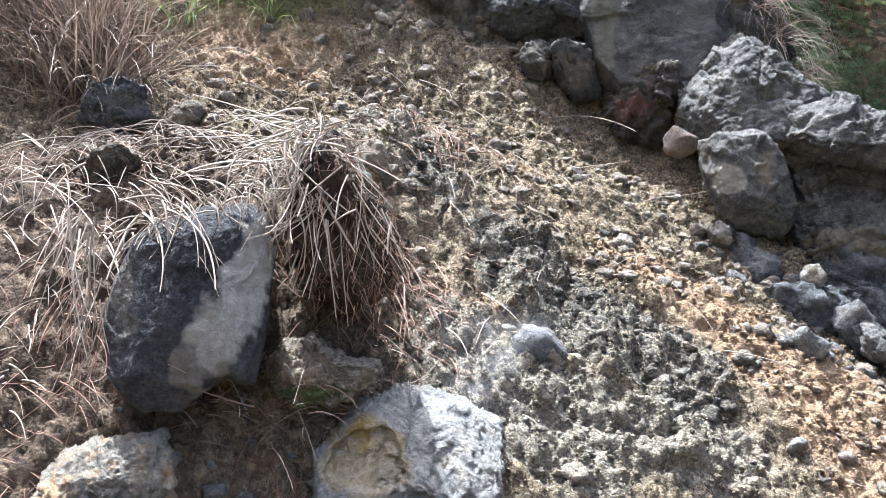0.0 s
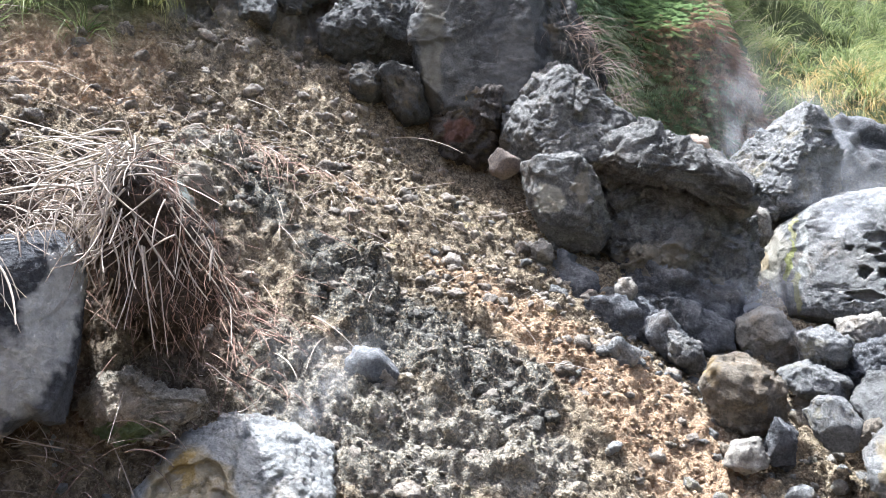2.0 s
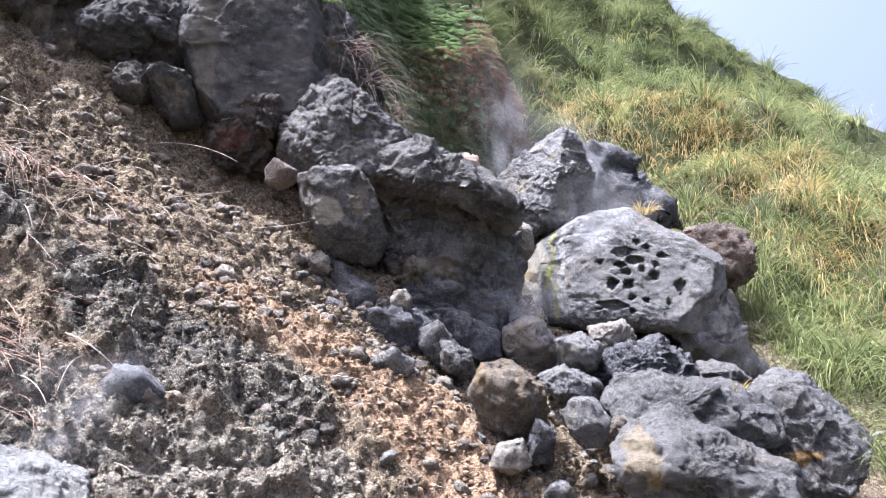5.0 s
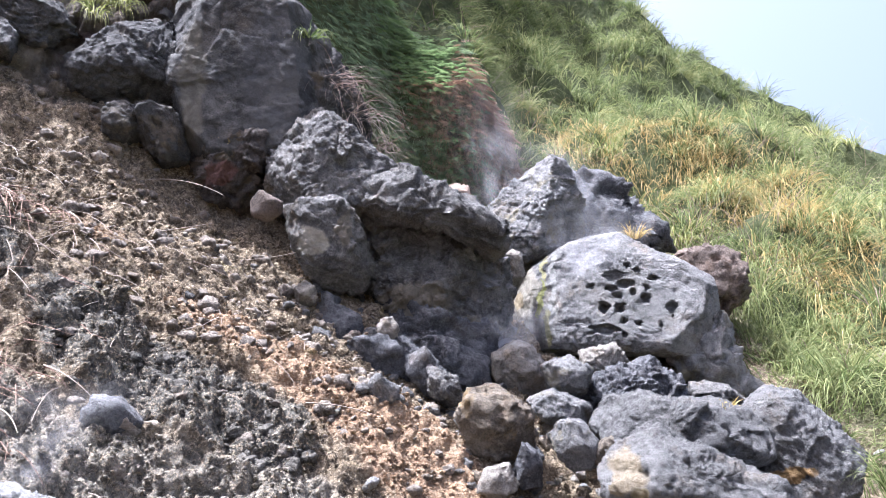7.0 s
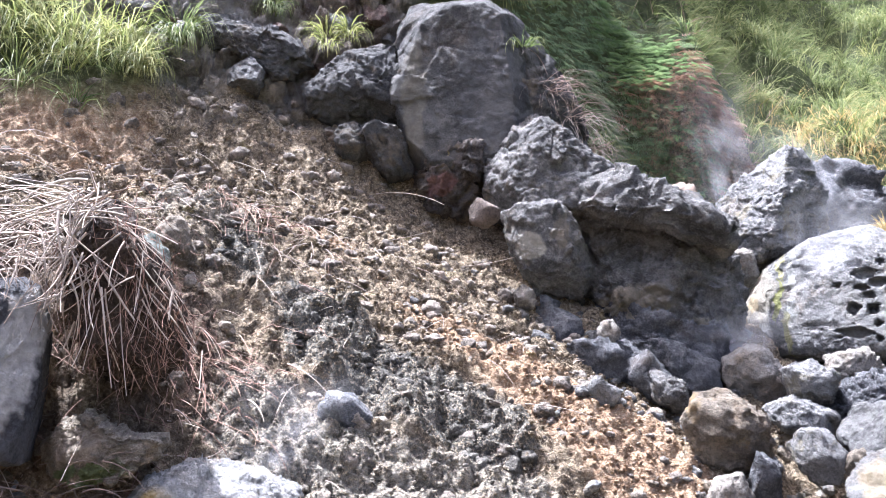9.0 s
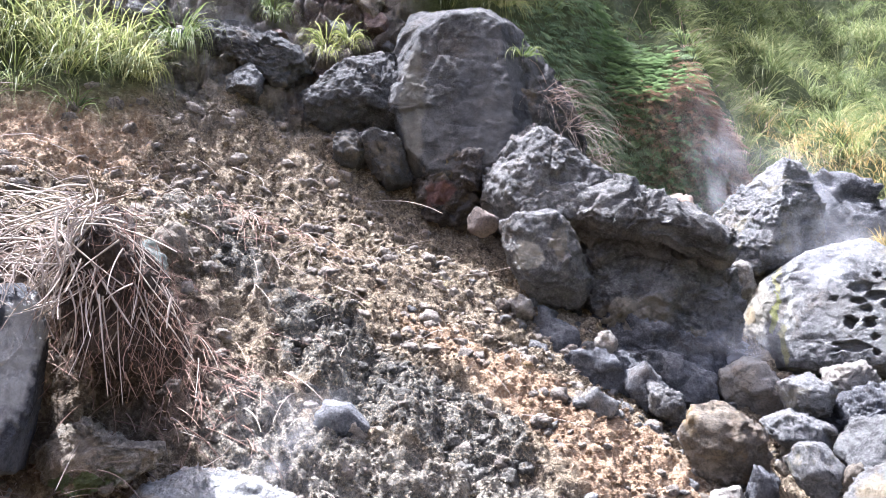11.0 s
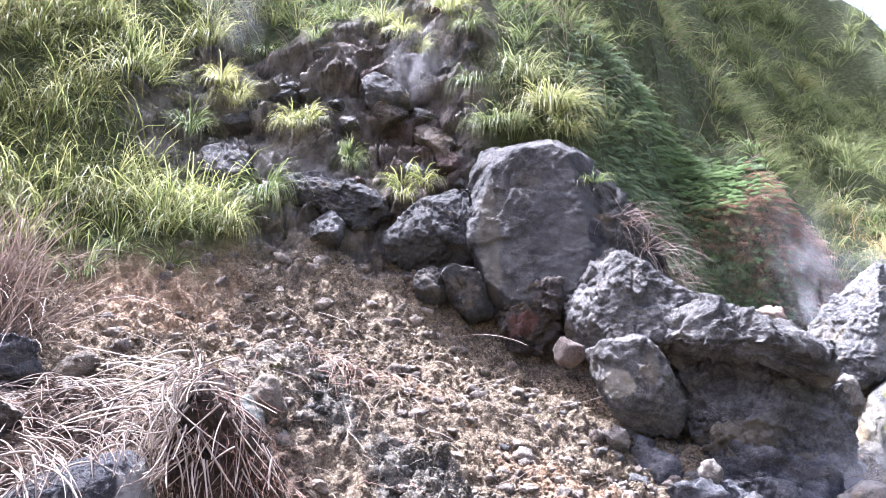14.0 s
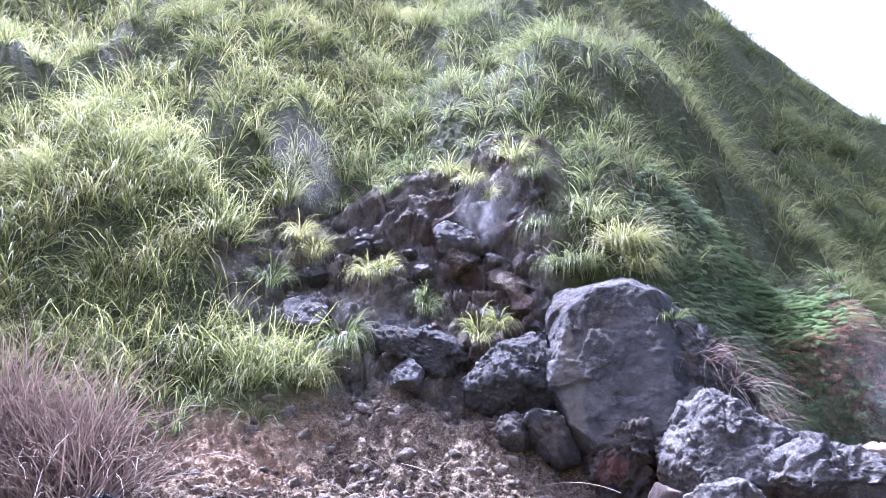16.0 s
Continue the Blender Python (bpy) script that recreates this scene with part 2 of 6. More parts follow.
def window(nt, fac, a, b):
    return ramp(nt, fac, ((a, (0, 0, 0)), (b, (1, 1, 1))))


def rock_material(name, dark, mid, light, stain=None, stain_at=(0.56, 0.68), top_pale=0.25, rough=0.9, scale=1.0, second=None, patches=()):
    """Weathered stone: two scales of mottling, a paler tone on what faces up, mineral stains with a shape of their own.
    """
    m, nt, bsdf = new_material(name)
    geo = nt.nodes.new("ShaderNodeNewGeometry")
    pos = geo.outputs["Position"]
    big = noise_node(nt, pos, 3.2 * scale, 5, 0.6)
    fine = noise_node(nt, pos, 38 * scale, 6, 0.7)
    grit = noise_node(nt, pos, 190, 3, 0.6)
    broad = noise_node(nt, pos, 1.7 * scale, 4, 0.55)
    tone = mul(nt, mul(nt, big, 0.6), mul(nt, broad, 0.4), "ADD")
    col = ramp(nt, tone, ((0.36, dark), (0.5, mid), (0.64, light)))
    earth = tuple(c * k for c, k in zip(mid, (1.5, 1.22, 0.9)))
    col = mix(nt, mul(nt, window(nt, noise_node(nt, pos, 4.3 * scale, 6, 0.7), 0.53, 0.66), 0.55), col, earth)
    col = mix(nt, mul(nt, window(nt, fine, 0.48, 0.62), 0.5), col, light)
    col = mix(nt, mul(nt, window(nt, noise_node(nt, pos, 11 * scale, 7, 0.7), 0.52, 0.62), 0.6), col, dark)
    col = mix(nt, mul(nt, window(nt, grit, 0.55, 0.7), 0.35), col, dark)
    speck = noise_node(nt, pos, 85, 5, 0.75)
    col = mix(nt, mul(nt, window(nt, speck, 0.52, 0.62), 0.4), col, tuple(c * 0.45 for c in dark))
    col = mix(nt, mul(nt, window(nt, mul(nt, 1.0, speck, "SUBTRACT"), 0.52, 0.64), 0.3), col, light)
    if stain:
        st = noise_node(nt, pos, 5.5 * scale, 5, 0.65)
        col = mix(nt, mul(nt, window(nt, st, *stain_at), 0.85), col, stain)
    if second:
        st = noise_node(nt, mul_vec(nt, pos, (1.3, 1.3, 0.7)), 7.5 * scale, 4, 0.6)
        col = mix(nt, mul(nt, window(nt, st, 0.6, 0.7), 0.8), col, second)
    if patches:
        tc = nt.nodes.new("ShaderNodeTexCoord")
        warp = nt.nodes.new("ShaderNodeTexNoise")
        warp.inputs["Scale"].default_value, warp.inputs["Detail"].default_value = 9, 5
        nt.links.new(tc.outputs["Object"], warp.inputs["Vector"])
        add = nt.nodes.new("ShaderNodeVectorMath")
        add.operation = "MULTIPLY_ADD"
        nt.links.new(warp.outputs["Color"], add.inputs[0])
        add.inputs[1].default_value = (0.16, 0.16, 0.16)
        nt.links.new(tc.outputs["Object"], add.inputs[2])
        for px, pz, rx, rz, colour, amount in patches:
            mp = nt.nodes.new("ShaderNodeVectorMath")
            mp.operation = "MULTIPLY_ADD"
            mp.inputs[1].default_value = (1 / rx, 0, 1 / rz)
            mp.inputs[2].default_value = (-(px + 0.08) / rx, 0, -(pz + 0.08) / rz)
            nt.links.new(add.outputs[0], mp.inputs[0])
            ln = nt.nodes.new("ShaderNodeVectorMath")
            ln.operation = "LENGTH"
            nt.links.new(mp.outputs[0], ln.inputs[0])
            inside = ramp(nt, ln.outputs["Value"], ((0.72, (1, 1, 1)), (0.95, (0, 0, 0))))
            tone = mix(nt, window(nt, fine, 0.35, 0.65), tuple(c * 0.7 for c in colour), colour)
            col = mix(nt, mul(nt, inside, amount), col, tone)
    # sides that face up are mixed towards a paler tone
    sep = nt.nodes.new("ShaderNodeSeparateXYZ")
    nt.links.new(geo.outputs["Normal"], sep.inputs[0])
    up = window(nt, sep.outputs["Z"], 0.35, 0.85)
    top_mix = mul(nt, mul(nt, up, window(nt, fine, 0.35, 0.6)), top_pale)
    col = mix(nt, top_mix, col, tuple(min(0.5, c * 1.25 + 0.05) for c in light))
    nt.links.new(col, bsdf.inputs["Base Color"])
    bsdf.inputs["Roughness"].default_value = rough
    bsdf.inputs["Specular IOR Level"].default_value = 0.3
    warped = nt.nodes.new("ShaderNodeVectorMath")
    warped.operation = "MULTIPLY_ADD"
    wn3 = nt.nodes.new("ShaderNodeTexNoise")
    wn3.inputs["Scale"].default_value, wn3.inputs["Detail"].default_value = 6 * scale, 4
    nt.links.new(pos, wn3.inputs["Vector"])
    nt.links.new(wn3.outputs["Color"], warped.inputs[0])
    warped.inputs[1].default_value = (0.22, 0.22, 0.22)
    nt.links.new(pos, warped.inputs[2])
    seam = nt.nodes.new("ShaderNodeTexVoronoi")
    seam.feature = "DISTANCE_TO_EDGE"
    seam.inputs["Scale"].default_value = 3.6 * scale
    nt.links.new(warped.outputs[0], seam.inputs["Vector"])
    groove = window(nt, seam.outputs["Distance"], 0.0, 0.035)
    pit = nt.nodes.new("ShaderNodeTexVoronoi")
    pit.inputs["Scale"].default_value = 60 * scale
    nt.links.new(pos, pit.inputs["Vector"])
    coarse = noise_node(nt, pos, 13 * scale, 9, 0.75)
    hgt = mul(nt, mul(nt, mul(nt, mul(nt, fine, 0.7), mul(nt, speck, -0.6), "ADD"), mul(nt, coarse, 0.8), "ADD"), mul(nt, mul(nt, grit, 0.3), mul(nt, window(nt, pit.outputs["Distance"], 0.0, 0.35), 0.06), "ADD"), "ADD")
    hgt = mul(nt, hgt, mul(nt, groove, 0.16), "ADD")
    bump(nt, bsdf, hgt, 1.0, 0.03)
    return m


def mul_vec(nt, v, s):
    n = nt.nodes.new("ShaderNodeVectorMath")
    n.operation = "MULTIPLY"
    n.inputs[1].default_value = s
    nt.links.new(v, n.inputs[0])
    return n.outputs[0]


def ground_material():
    m, nt, bsdf = new_material("scree_soil")
    geo = nt.nodes.new("ShaderNodeNewGeometry")
    pos = geo.outputs["Position"]
    att = nt.nodes.new("ShaderNodeVertexColor")
    att.layer_name = "zone"
    sep = nt.nodes.new("ShaderNodeSeparateColor")
    nt.links.new(att.outputs[0], sep.inputs[0])
    big = noise_node(nt, pos, 4.0, 5, 0.65)
    med = noise_node(nt, pos, 17, 6, 0.7)
    fine = noise_node(nt, pos, 75, 5, 0.7)
    grit = noise_node(nt, pos, 260, 3, 0.6)
    soil = ramp(nt, med, ((0.32, (0.06, 0.047, 0.034)), (0.5, (0.205, 0.157, 0.1)), (0.68, (0.43, 0.345, 0.228))))
    och = ramp(nt, med, ((0.3, (0.2, 0.125, 0.075)), (0.5, (0.36, 0.235, 0.14)), (0.72, (0.5, 0.37, 0.235))))
    cru = ramp(nt, med, ((0.34, (0.045, 0.043, 0.036)), (0.5, (0.115, 0.108, 0.09)), (0.68, (0.3, 0.285, 0.235))))
    turf = ramp(nt, med, ((0.3, (0.035, 0.045, 0.018)), (0.55, (0.085, 0.1, 0.042)), (0.75, (0.15, 0.165, 0.075))))
    zo = window(nt, mul(nt, sep.outputs["Red"], mul(nt, mul(nt, big, 0.5, "SUBTRACT"), 0.9), "ADD"), 0.3, 0.6)
    zc = window(nt, mul(nt, sep.outputs["Green"], mul(nt, mul(nt, med, 0.5, "SUBTRACT"), 1.2), "ADD"), 0.38, 0.6)
    pal = ramp(nt, med, ((0.34, (0.13, 0.12, 0.098)), (0.5, (0.235, 0.215, 0.175)), (0.68, (0.42, 0.39, 0.32))))
    zs = window(nt, mul(nt, att.outputs["Alpha"], mul(nt, mul(nt, big, 0.5, "SUBTRACT"), 1.2), "ADD"), 0.3, 0.6)
    col = mix(nt, zo, soil, och)
    col = mix(nt, mul(nt, zs, 0.9), col, pal)
    col = mix(nt, zc, col, cru)
    pale = window(nt, noise_node(nt, pos, 9, 6, 0.75), 0.6, 0.72)
    col = mix(nt, mul(nt, pale, 0.55), col, (0.42, 0.37, 0.28))
    yel = window(nt, noise_node(nt, mul_vec(nt, pos, (1, 1, 1.7)), 3.3, 5, 0.7), 0.62, 0.7)
    col = mix(nt, mul(nt, yel, 0.4), col, (0.42, 0.36, 0.15))
    col = mix(nt, mul(nt, window(nt, fine, 0.51, 0.59), 0.65), col, (0.5, 0.41, 0.285))
    col = mix(nt, mul(nt, window(nt, grit, 0.52, 0.62), 0.4), col, (0.05, 0.042, 0.033))
    flecks = mul(nt, window(nt, noise_node(nt, pos, 42, 5, 0.7), 0.53, 0.6), mul(nt, 0.6, mul(nt, zo, 0.42), "SUBTRACT"))
    col = mix(nt, flecks, col, (0.05, 0.04, 0.03))
    col = mix(nt, sep.outputs["Blue"], col, turf)
    att2 = nt.nodes.new("ShaderNodeVertexColor")
    att2.layer_name = "bare"
    sep2 = nt.nodes.new("ShaderNodeSeparateColor")
    nt.links.new(att2.outputs[0], sep2.inputs[0])
    face = ramp(nt, big, ((0.35, (0.09, 0.075, 0.058)), (0.5, (0.2, 0.18, 0.152)), (0.68, (0.34, 0.32, 0.285))))
    face = mix(nt, mul(nt, sep2.outputs["Green"], 0.6), face, ramp(nt, med, ((0.35, (0.05, 0.032, 0.026)), (0.65, (0.15, 0.095, 0.075)))))
    face = mix(nt, mul(nt, window(nt, fine, 0.5, 0.66), 0.45), face, (0.26, 0.24, 0.21))
    face = mix(nt, mul(nt, window(nt, med, 0.55, 0.66), 0.5), face, (0.05, 0.045, 0.038))
    col = mix(nt, sep2.outputs["Red"], col, face)
    peat = ramp(nt, med, ((0.3, (0.035, 0.026, 0.02)), (0.5, (0.115, 0.083, 0.058)), (0.7, (0.28, 0.21, 0.145))))
    peat = mix(nt, mul(nt, window(nt, fine, 0.52, 0.66), 0.4), peat, (0.27, 0.19, 0.135))
    col = mix(nt, window(nt, mul(nt, sep2.outputs["Blue"], mul(nt, mul(nt, big, 0.5, "SUBTRACT"), 0.9), "ADD"), 0.25, 0.6), col, peat)
    nt.links.new(col, bsdf.inputs["Base Color"])
    bsdf.inputs["Roughness"].default_value = 0.95
    bsdf.inputs["Specular IOR Level"].default_value = 0.2
    grains = None
    for scale, part_of in ((48, 0.45), (105, 0.25)):
        vor = nt.nodes.new("ShaderNodeTexVoronoi")
        vor.inputs["Scale"].default_value = scale
        vor.inputs["Randomness"].default_value = 1.0
        wob = nt.nodes.new("ShaderNodeVectorMath")
        wob.operation = "MULTIPLY_ADD"
        wnz = nt.nodes.new("ShaderNodeTexNoise")
        wnz.inputs["Scale"].default_value = scale * 0.8
        nt.links.new(pos, wnz.inputs["Vector"])
        nt.links.new(wnz.outputs["Color"], wob.inputs[0])
        wob.inputs[1].default_value = (0.8 / scale,) * 3
        nt.links.new(pos, wob.inputs[2])
        nt.links.new(wob.outputs[0], vor.inputs["Vector"])
        dome = mul(nt, mul(nt, vor.outputs["Distance"], -1.0), part_of)
        grains = dome if grains is None else mul(nt, grains, dome, "ADD")
    hgt = mul(nt, mul(nt, med, 0.9), mul(nt, mul(nt, fine, 0.9), mul(nt, grit, 0.3), "ADD"), "ADD")
    bump(nt, bsdf, mul(nt, hgt, grains, "ADD"), 1.0, 0.032)
    return m


def blade_material(name, root, mid, tip, through_light=0.35, rough=0.5):
    """Leaf or stalk: colour differs from island to island, some light passes through."""
    m, nt, bsdf = new_material(name)
    geo = nt.nodes.new("ShaderNodeNewGeometry")
    patch = noise_node(nt, geo.outputs["Position"], 1.5, 3, 0.6)
    rnd = mul(nt, mul(nt, geo.outputs["Random Per Island"], 0.5), mul(nt, window(nt, patch, 0.3, 0.7), 0.5), "ADD")
    col = ramp(nt, rnd, ((0.15, root), (0.45, mid), (0.85, tip)))
    streak = noise_node(nt, geo.outputs["Position"], 30, 2, 0.5)
    col = mix(nt, mul(nt, window(nt, streak, 0.5, 0.75), 0.35), col, tip)
    att = nt.nodes.new("ShaderNodeAttribute")
    att.attribute_name = "along"
    col = mix(nt, mul(nt, window(nt, att.outputs["Fac"], 0.35, 1.0), 0.6), col, tip)
    nt.links.new(col, bsdf.inputs["Base Color"])
    bsdf.inputs["Roughness"].default_value = rough
    bsdf.inputs["Specular IOR Level"].default_value = 0.12
    if through_light:
        tr = nt.nodes.new("ShaderNodeBsdfTranslucent")
        nt.links.new(col, tr.inputs[0])
        ms = nt.nodes.new("ShaderNodeMixShader")
        ms.inputs[0].default_value = through_light
        nt.links.new(bsdf.outputs[0], ms.inputs[1])
        nt.links.new(tr.outputs[0], ms.inputs[2])
        nt.links.new(ms.outputs[0], nt.nodes["Material Output"].inputs[0])
    return m


SOIL = ground_material()
GREY_TONES = (0.046, 0.045, 0.043), (0.12, 0.116, 0.109), (0.24, 0.23, 0.21)
ASH_TONES = (0.075, 0.074, 0.071), (0.175, 0.172, 0.163), (0.3, 0.295, 0.28)
DARK_TONES = (0.035, 0.035, 0.038), (0.088, 0.088, 0.093), (0.21, 0.21, 0.208)
BROWN_TONES = (0.05, 0.042, 0.032), (0.13, 0.108, 0.08), (0.26, 0.22, 0.165)
TAN, CREAM, YELLOW, RED = (0.22, 0.19, 0.14), (0.38, 0.35, 0.28), (0.34, 0.32, 0.15), (0.22, 0.10, 0.08)
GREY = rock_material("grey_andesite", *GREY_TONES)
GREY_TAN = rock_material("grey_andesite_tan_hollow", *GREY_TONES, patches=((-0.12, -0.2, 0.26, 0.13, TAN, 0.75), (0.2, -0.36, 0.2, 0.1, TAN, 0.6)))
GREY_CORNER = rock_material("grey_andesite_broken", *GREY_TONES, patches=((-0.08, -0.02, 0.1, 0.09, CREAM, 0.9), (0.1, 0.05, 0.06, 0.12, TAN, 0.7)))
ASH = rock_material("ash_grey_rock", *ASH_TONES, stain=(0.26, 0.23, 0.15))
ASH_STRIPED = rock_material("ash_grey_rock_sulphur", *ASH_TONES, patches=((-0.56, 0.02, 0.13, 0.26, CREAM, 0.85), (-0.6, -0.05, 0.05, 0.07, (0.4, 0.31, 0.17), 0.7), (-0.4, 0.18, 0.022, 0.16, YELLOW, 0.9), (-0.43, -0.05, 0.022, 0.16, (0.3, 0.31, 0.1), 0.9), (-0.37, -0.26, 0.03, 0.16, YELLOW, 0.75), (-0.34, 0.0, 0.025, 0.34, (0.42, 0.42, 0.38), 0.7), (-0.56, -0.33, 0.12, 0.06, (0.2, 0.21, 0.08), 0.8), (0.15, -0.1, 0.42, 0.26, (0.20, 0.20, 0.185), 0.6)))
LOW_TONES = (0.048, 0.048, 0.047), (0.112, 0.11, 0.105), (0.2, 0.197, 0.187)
LOW = rock_material("low_grey_rock", *LOW_TONES, top_pale=0.12)
ASH_OCHRE = rock_material("ash_grey_rock_ochre", *LOW_TONES, top_pale=0.12, patches=((-0.25, 0.08, 0.1, 0.1, (0.36, 0.28, 0.15), 0.55), (-0.2, -0.03, 0.05, 0.05, (0.38, 0.3, 0.13), 0.55)))
ASH_RUST = rock_material("ash_grey_rock_rust", *LOW_TONES, top_pale=0.12, patches=((-0.02, -0.08, 0.09, 0.035, (0.28, 0.17, 0.06), 0.9),))
DARK = rock_material("dark_basalt", *DARK_TONES, top_pale=0.3)
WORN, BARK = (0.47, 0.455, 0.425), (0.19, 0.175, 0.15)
DARK_WORN = rock_material("dark_basalt_worn", (0.02, 0.02, 0.022), (0.045, 0.045, 0.05), (0.11, 0.11, 0.115), top_pale=0.1, patches=((0.19, 0.2, 0.07, 0.12, WORN, 0.95), (0.15, 0.05, 0.085, 0.16, WORN, 0.95), (0.07, -0.1, 0.1, 0.13, (0.42, 0.4, 0.365), 0.92), (0.0, -0.2, 0.06, 0.1, (0.22, 0.2, 0.17), 0.8), (-0.22, 0.03, 0.05, 0.11, BARK, 0.7), (-0.18, -0.08, 0.05, 0.05, BARK, 0.5)))
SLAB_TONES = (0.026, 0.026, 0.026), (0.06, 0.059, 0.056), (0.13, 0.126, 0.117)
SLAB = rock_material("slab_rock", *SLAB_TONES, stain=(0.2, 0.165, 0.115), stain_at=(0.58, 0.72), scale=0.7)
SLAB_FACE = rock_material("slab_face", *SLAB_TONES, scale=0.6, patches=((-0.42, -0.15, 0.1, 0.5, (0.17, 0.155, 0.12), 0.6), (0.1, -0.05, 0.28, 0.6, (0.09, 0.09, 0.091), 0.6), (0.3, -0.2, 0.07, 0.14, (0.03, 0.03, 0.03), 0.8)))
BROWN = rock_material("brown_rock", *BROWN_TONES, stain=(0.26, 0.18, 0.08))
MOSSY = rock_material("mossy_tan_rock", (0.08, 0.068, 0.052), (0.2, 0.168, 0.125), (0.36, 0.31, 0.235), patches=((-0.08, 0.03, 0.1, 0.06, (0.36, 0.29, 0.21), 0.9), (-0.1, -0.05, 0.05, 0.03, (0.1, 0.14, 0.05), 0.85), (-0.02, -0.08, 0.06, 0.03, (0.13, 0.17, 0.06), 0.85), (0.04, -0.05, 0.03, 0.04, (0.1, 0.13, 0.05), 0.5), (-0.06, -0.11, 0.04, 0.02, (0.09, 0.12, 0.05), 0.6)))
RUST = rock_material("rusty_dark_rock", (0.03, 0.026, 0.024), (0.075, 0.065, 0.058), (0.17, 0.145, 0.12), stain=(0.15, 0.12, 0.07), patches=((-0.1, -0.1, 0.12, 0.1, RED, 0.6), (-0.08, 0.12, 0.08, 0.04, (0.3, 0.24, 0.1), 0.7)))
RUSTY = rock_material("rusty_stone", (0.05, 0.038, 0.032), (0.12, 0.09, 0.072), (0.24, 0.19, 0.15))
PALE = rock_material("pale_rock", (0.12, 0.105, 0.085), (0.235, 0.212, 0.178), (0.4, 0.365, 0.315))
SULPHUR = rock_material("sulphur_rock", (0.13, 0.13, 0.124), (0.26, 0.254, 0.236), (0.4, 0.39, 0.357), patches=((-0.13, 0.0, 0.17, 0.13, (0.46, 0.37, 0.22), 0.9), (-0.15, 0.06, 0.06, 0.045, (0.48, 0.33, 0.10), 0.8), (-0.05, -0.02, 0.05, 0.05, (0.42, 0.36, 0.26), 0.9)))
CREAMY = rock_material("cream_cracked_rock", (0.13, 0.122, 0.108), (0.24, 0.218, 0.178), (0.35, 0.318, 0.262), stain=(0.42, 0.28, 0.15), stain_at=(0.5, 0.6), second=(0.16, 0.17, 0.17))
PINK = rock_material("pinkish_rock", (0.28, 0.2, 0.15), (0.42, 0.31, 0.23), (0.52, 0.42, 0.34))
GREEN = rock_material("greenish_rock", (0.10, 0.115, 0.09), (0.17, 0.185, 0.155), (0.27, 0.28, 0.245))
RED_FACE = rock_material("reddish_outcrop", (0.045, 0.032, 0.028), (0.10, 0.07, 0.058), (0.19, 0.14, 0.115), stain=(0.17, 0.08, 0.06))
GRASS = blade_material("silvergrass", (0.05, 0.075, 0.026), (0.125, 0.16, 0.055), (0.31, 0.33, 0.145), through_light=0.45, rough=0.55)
# brighter copy of GRASS, with sunlight put into the colour
SUNLIT_GRASS = blade_material("sunlit_grass", (0.075, 0.1, 0.028), (0.18, 0.21, 0.065), (0.38, 0.375, 0.165), through_light=0.55, rough=0.55)
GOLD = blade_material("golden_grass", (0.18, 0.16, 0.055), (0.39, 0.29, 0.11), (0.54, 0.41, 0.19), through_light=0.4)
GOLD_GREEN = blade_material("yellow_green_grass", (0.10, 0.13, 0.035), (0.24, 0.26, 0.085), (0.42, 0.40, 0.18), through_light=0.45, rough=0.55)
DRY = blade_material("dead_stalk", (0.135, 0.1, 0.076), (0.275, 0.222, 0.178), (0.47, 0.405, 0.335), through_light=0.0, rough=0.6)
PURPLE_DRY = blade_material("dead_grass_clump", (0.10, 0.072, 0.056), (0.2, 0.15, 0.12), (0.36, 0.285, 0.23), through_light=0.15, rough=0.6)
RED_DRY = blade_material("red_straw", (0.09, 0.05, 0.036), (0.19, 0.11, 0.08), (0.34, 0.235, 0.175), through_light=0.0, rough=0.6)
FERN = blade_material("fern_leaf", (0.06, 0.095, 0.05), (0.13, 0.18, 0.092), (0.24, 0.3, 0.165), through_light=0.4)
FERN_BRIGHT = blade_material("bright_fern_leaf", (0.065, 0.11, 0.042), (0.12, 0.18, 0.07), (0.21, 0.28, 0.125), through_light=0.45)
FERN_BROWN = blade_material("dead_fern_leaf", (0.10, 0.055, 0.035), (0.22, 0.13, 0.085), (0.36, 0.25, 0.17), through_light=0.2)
ROOTMAT = rock_material("dark_root_mat", (0.025, 0.018, 0.013), (0.06, 0.042, 0.03), (0.13, 0.095, 0.07), top_pale=0.1, scale=2.5)
CRUST = rock_material("mineral_crust", (0.03, 0.028, 0.024), (0.085, 0.078, 0.064), (0.25, 0.23, 0.19), top_pale=0.3, scale=2.5)
CLOD = rock_material("scree_stone", (0.10, 0.085, 0.07), (0.21, 0.175, 0.14), (0.37, 0.32, 0.255), top_pale=0.3, scale=1.5)



# ---- mesh helpers ----
def mesh_of(name, verts, faces, mat, smooth=True):
    me = bpy.data.meshes.new(name)
    me.from_pydata(np.asarray(verts).tolist(), [], np.asarray(faces).tolist() if isinstance(faces, np.ndarray) else faces)
    me.materials.append(mat)
    if smooth:
        me.shade_smooth()
    return me


_ico = {}


def ico(sub):
    if sub not in _ico:
        bm = bmesh.new()
        bmesh.ops.create_icosphere(bm, subdivisions=sub, radius=1)
        _ico[sub] = (np.array([v.co[:] for v in bm.verts]), [[v.index for v in f.verts] for f in bm.faces])
        bm.free()
    return _ico[sub]


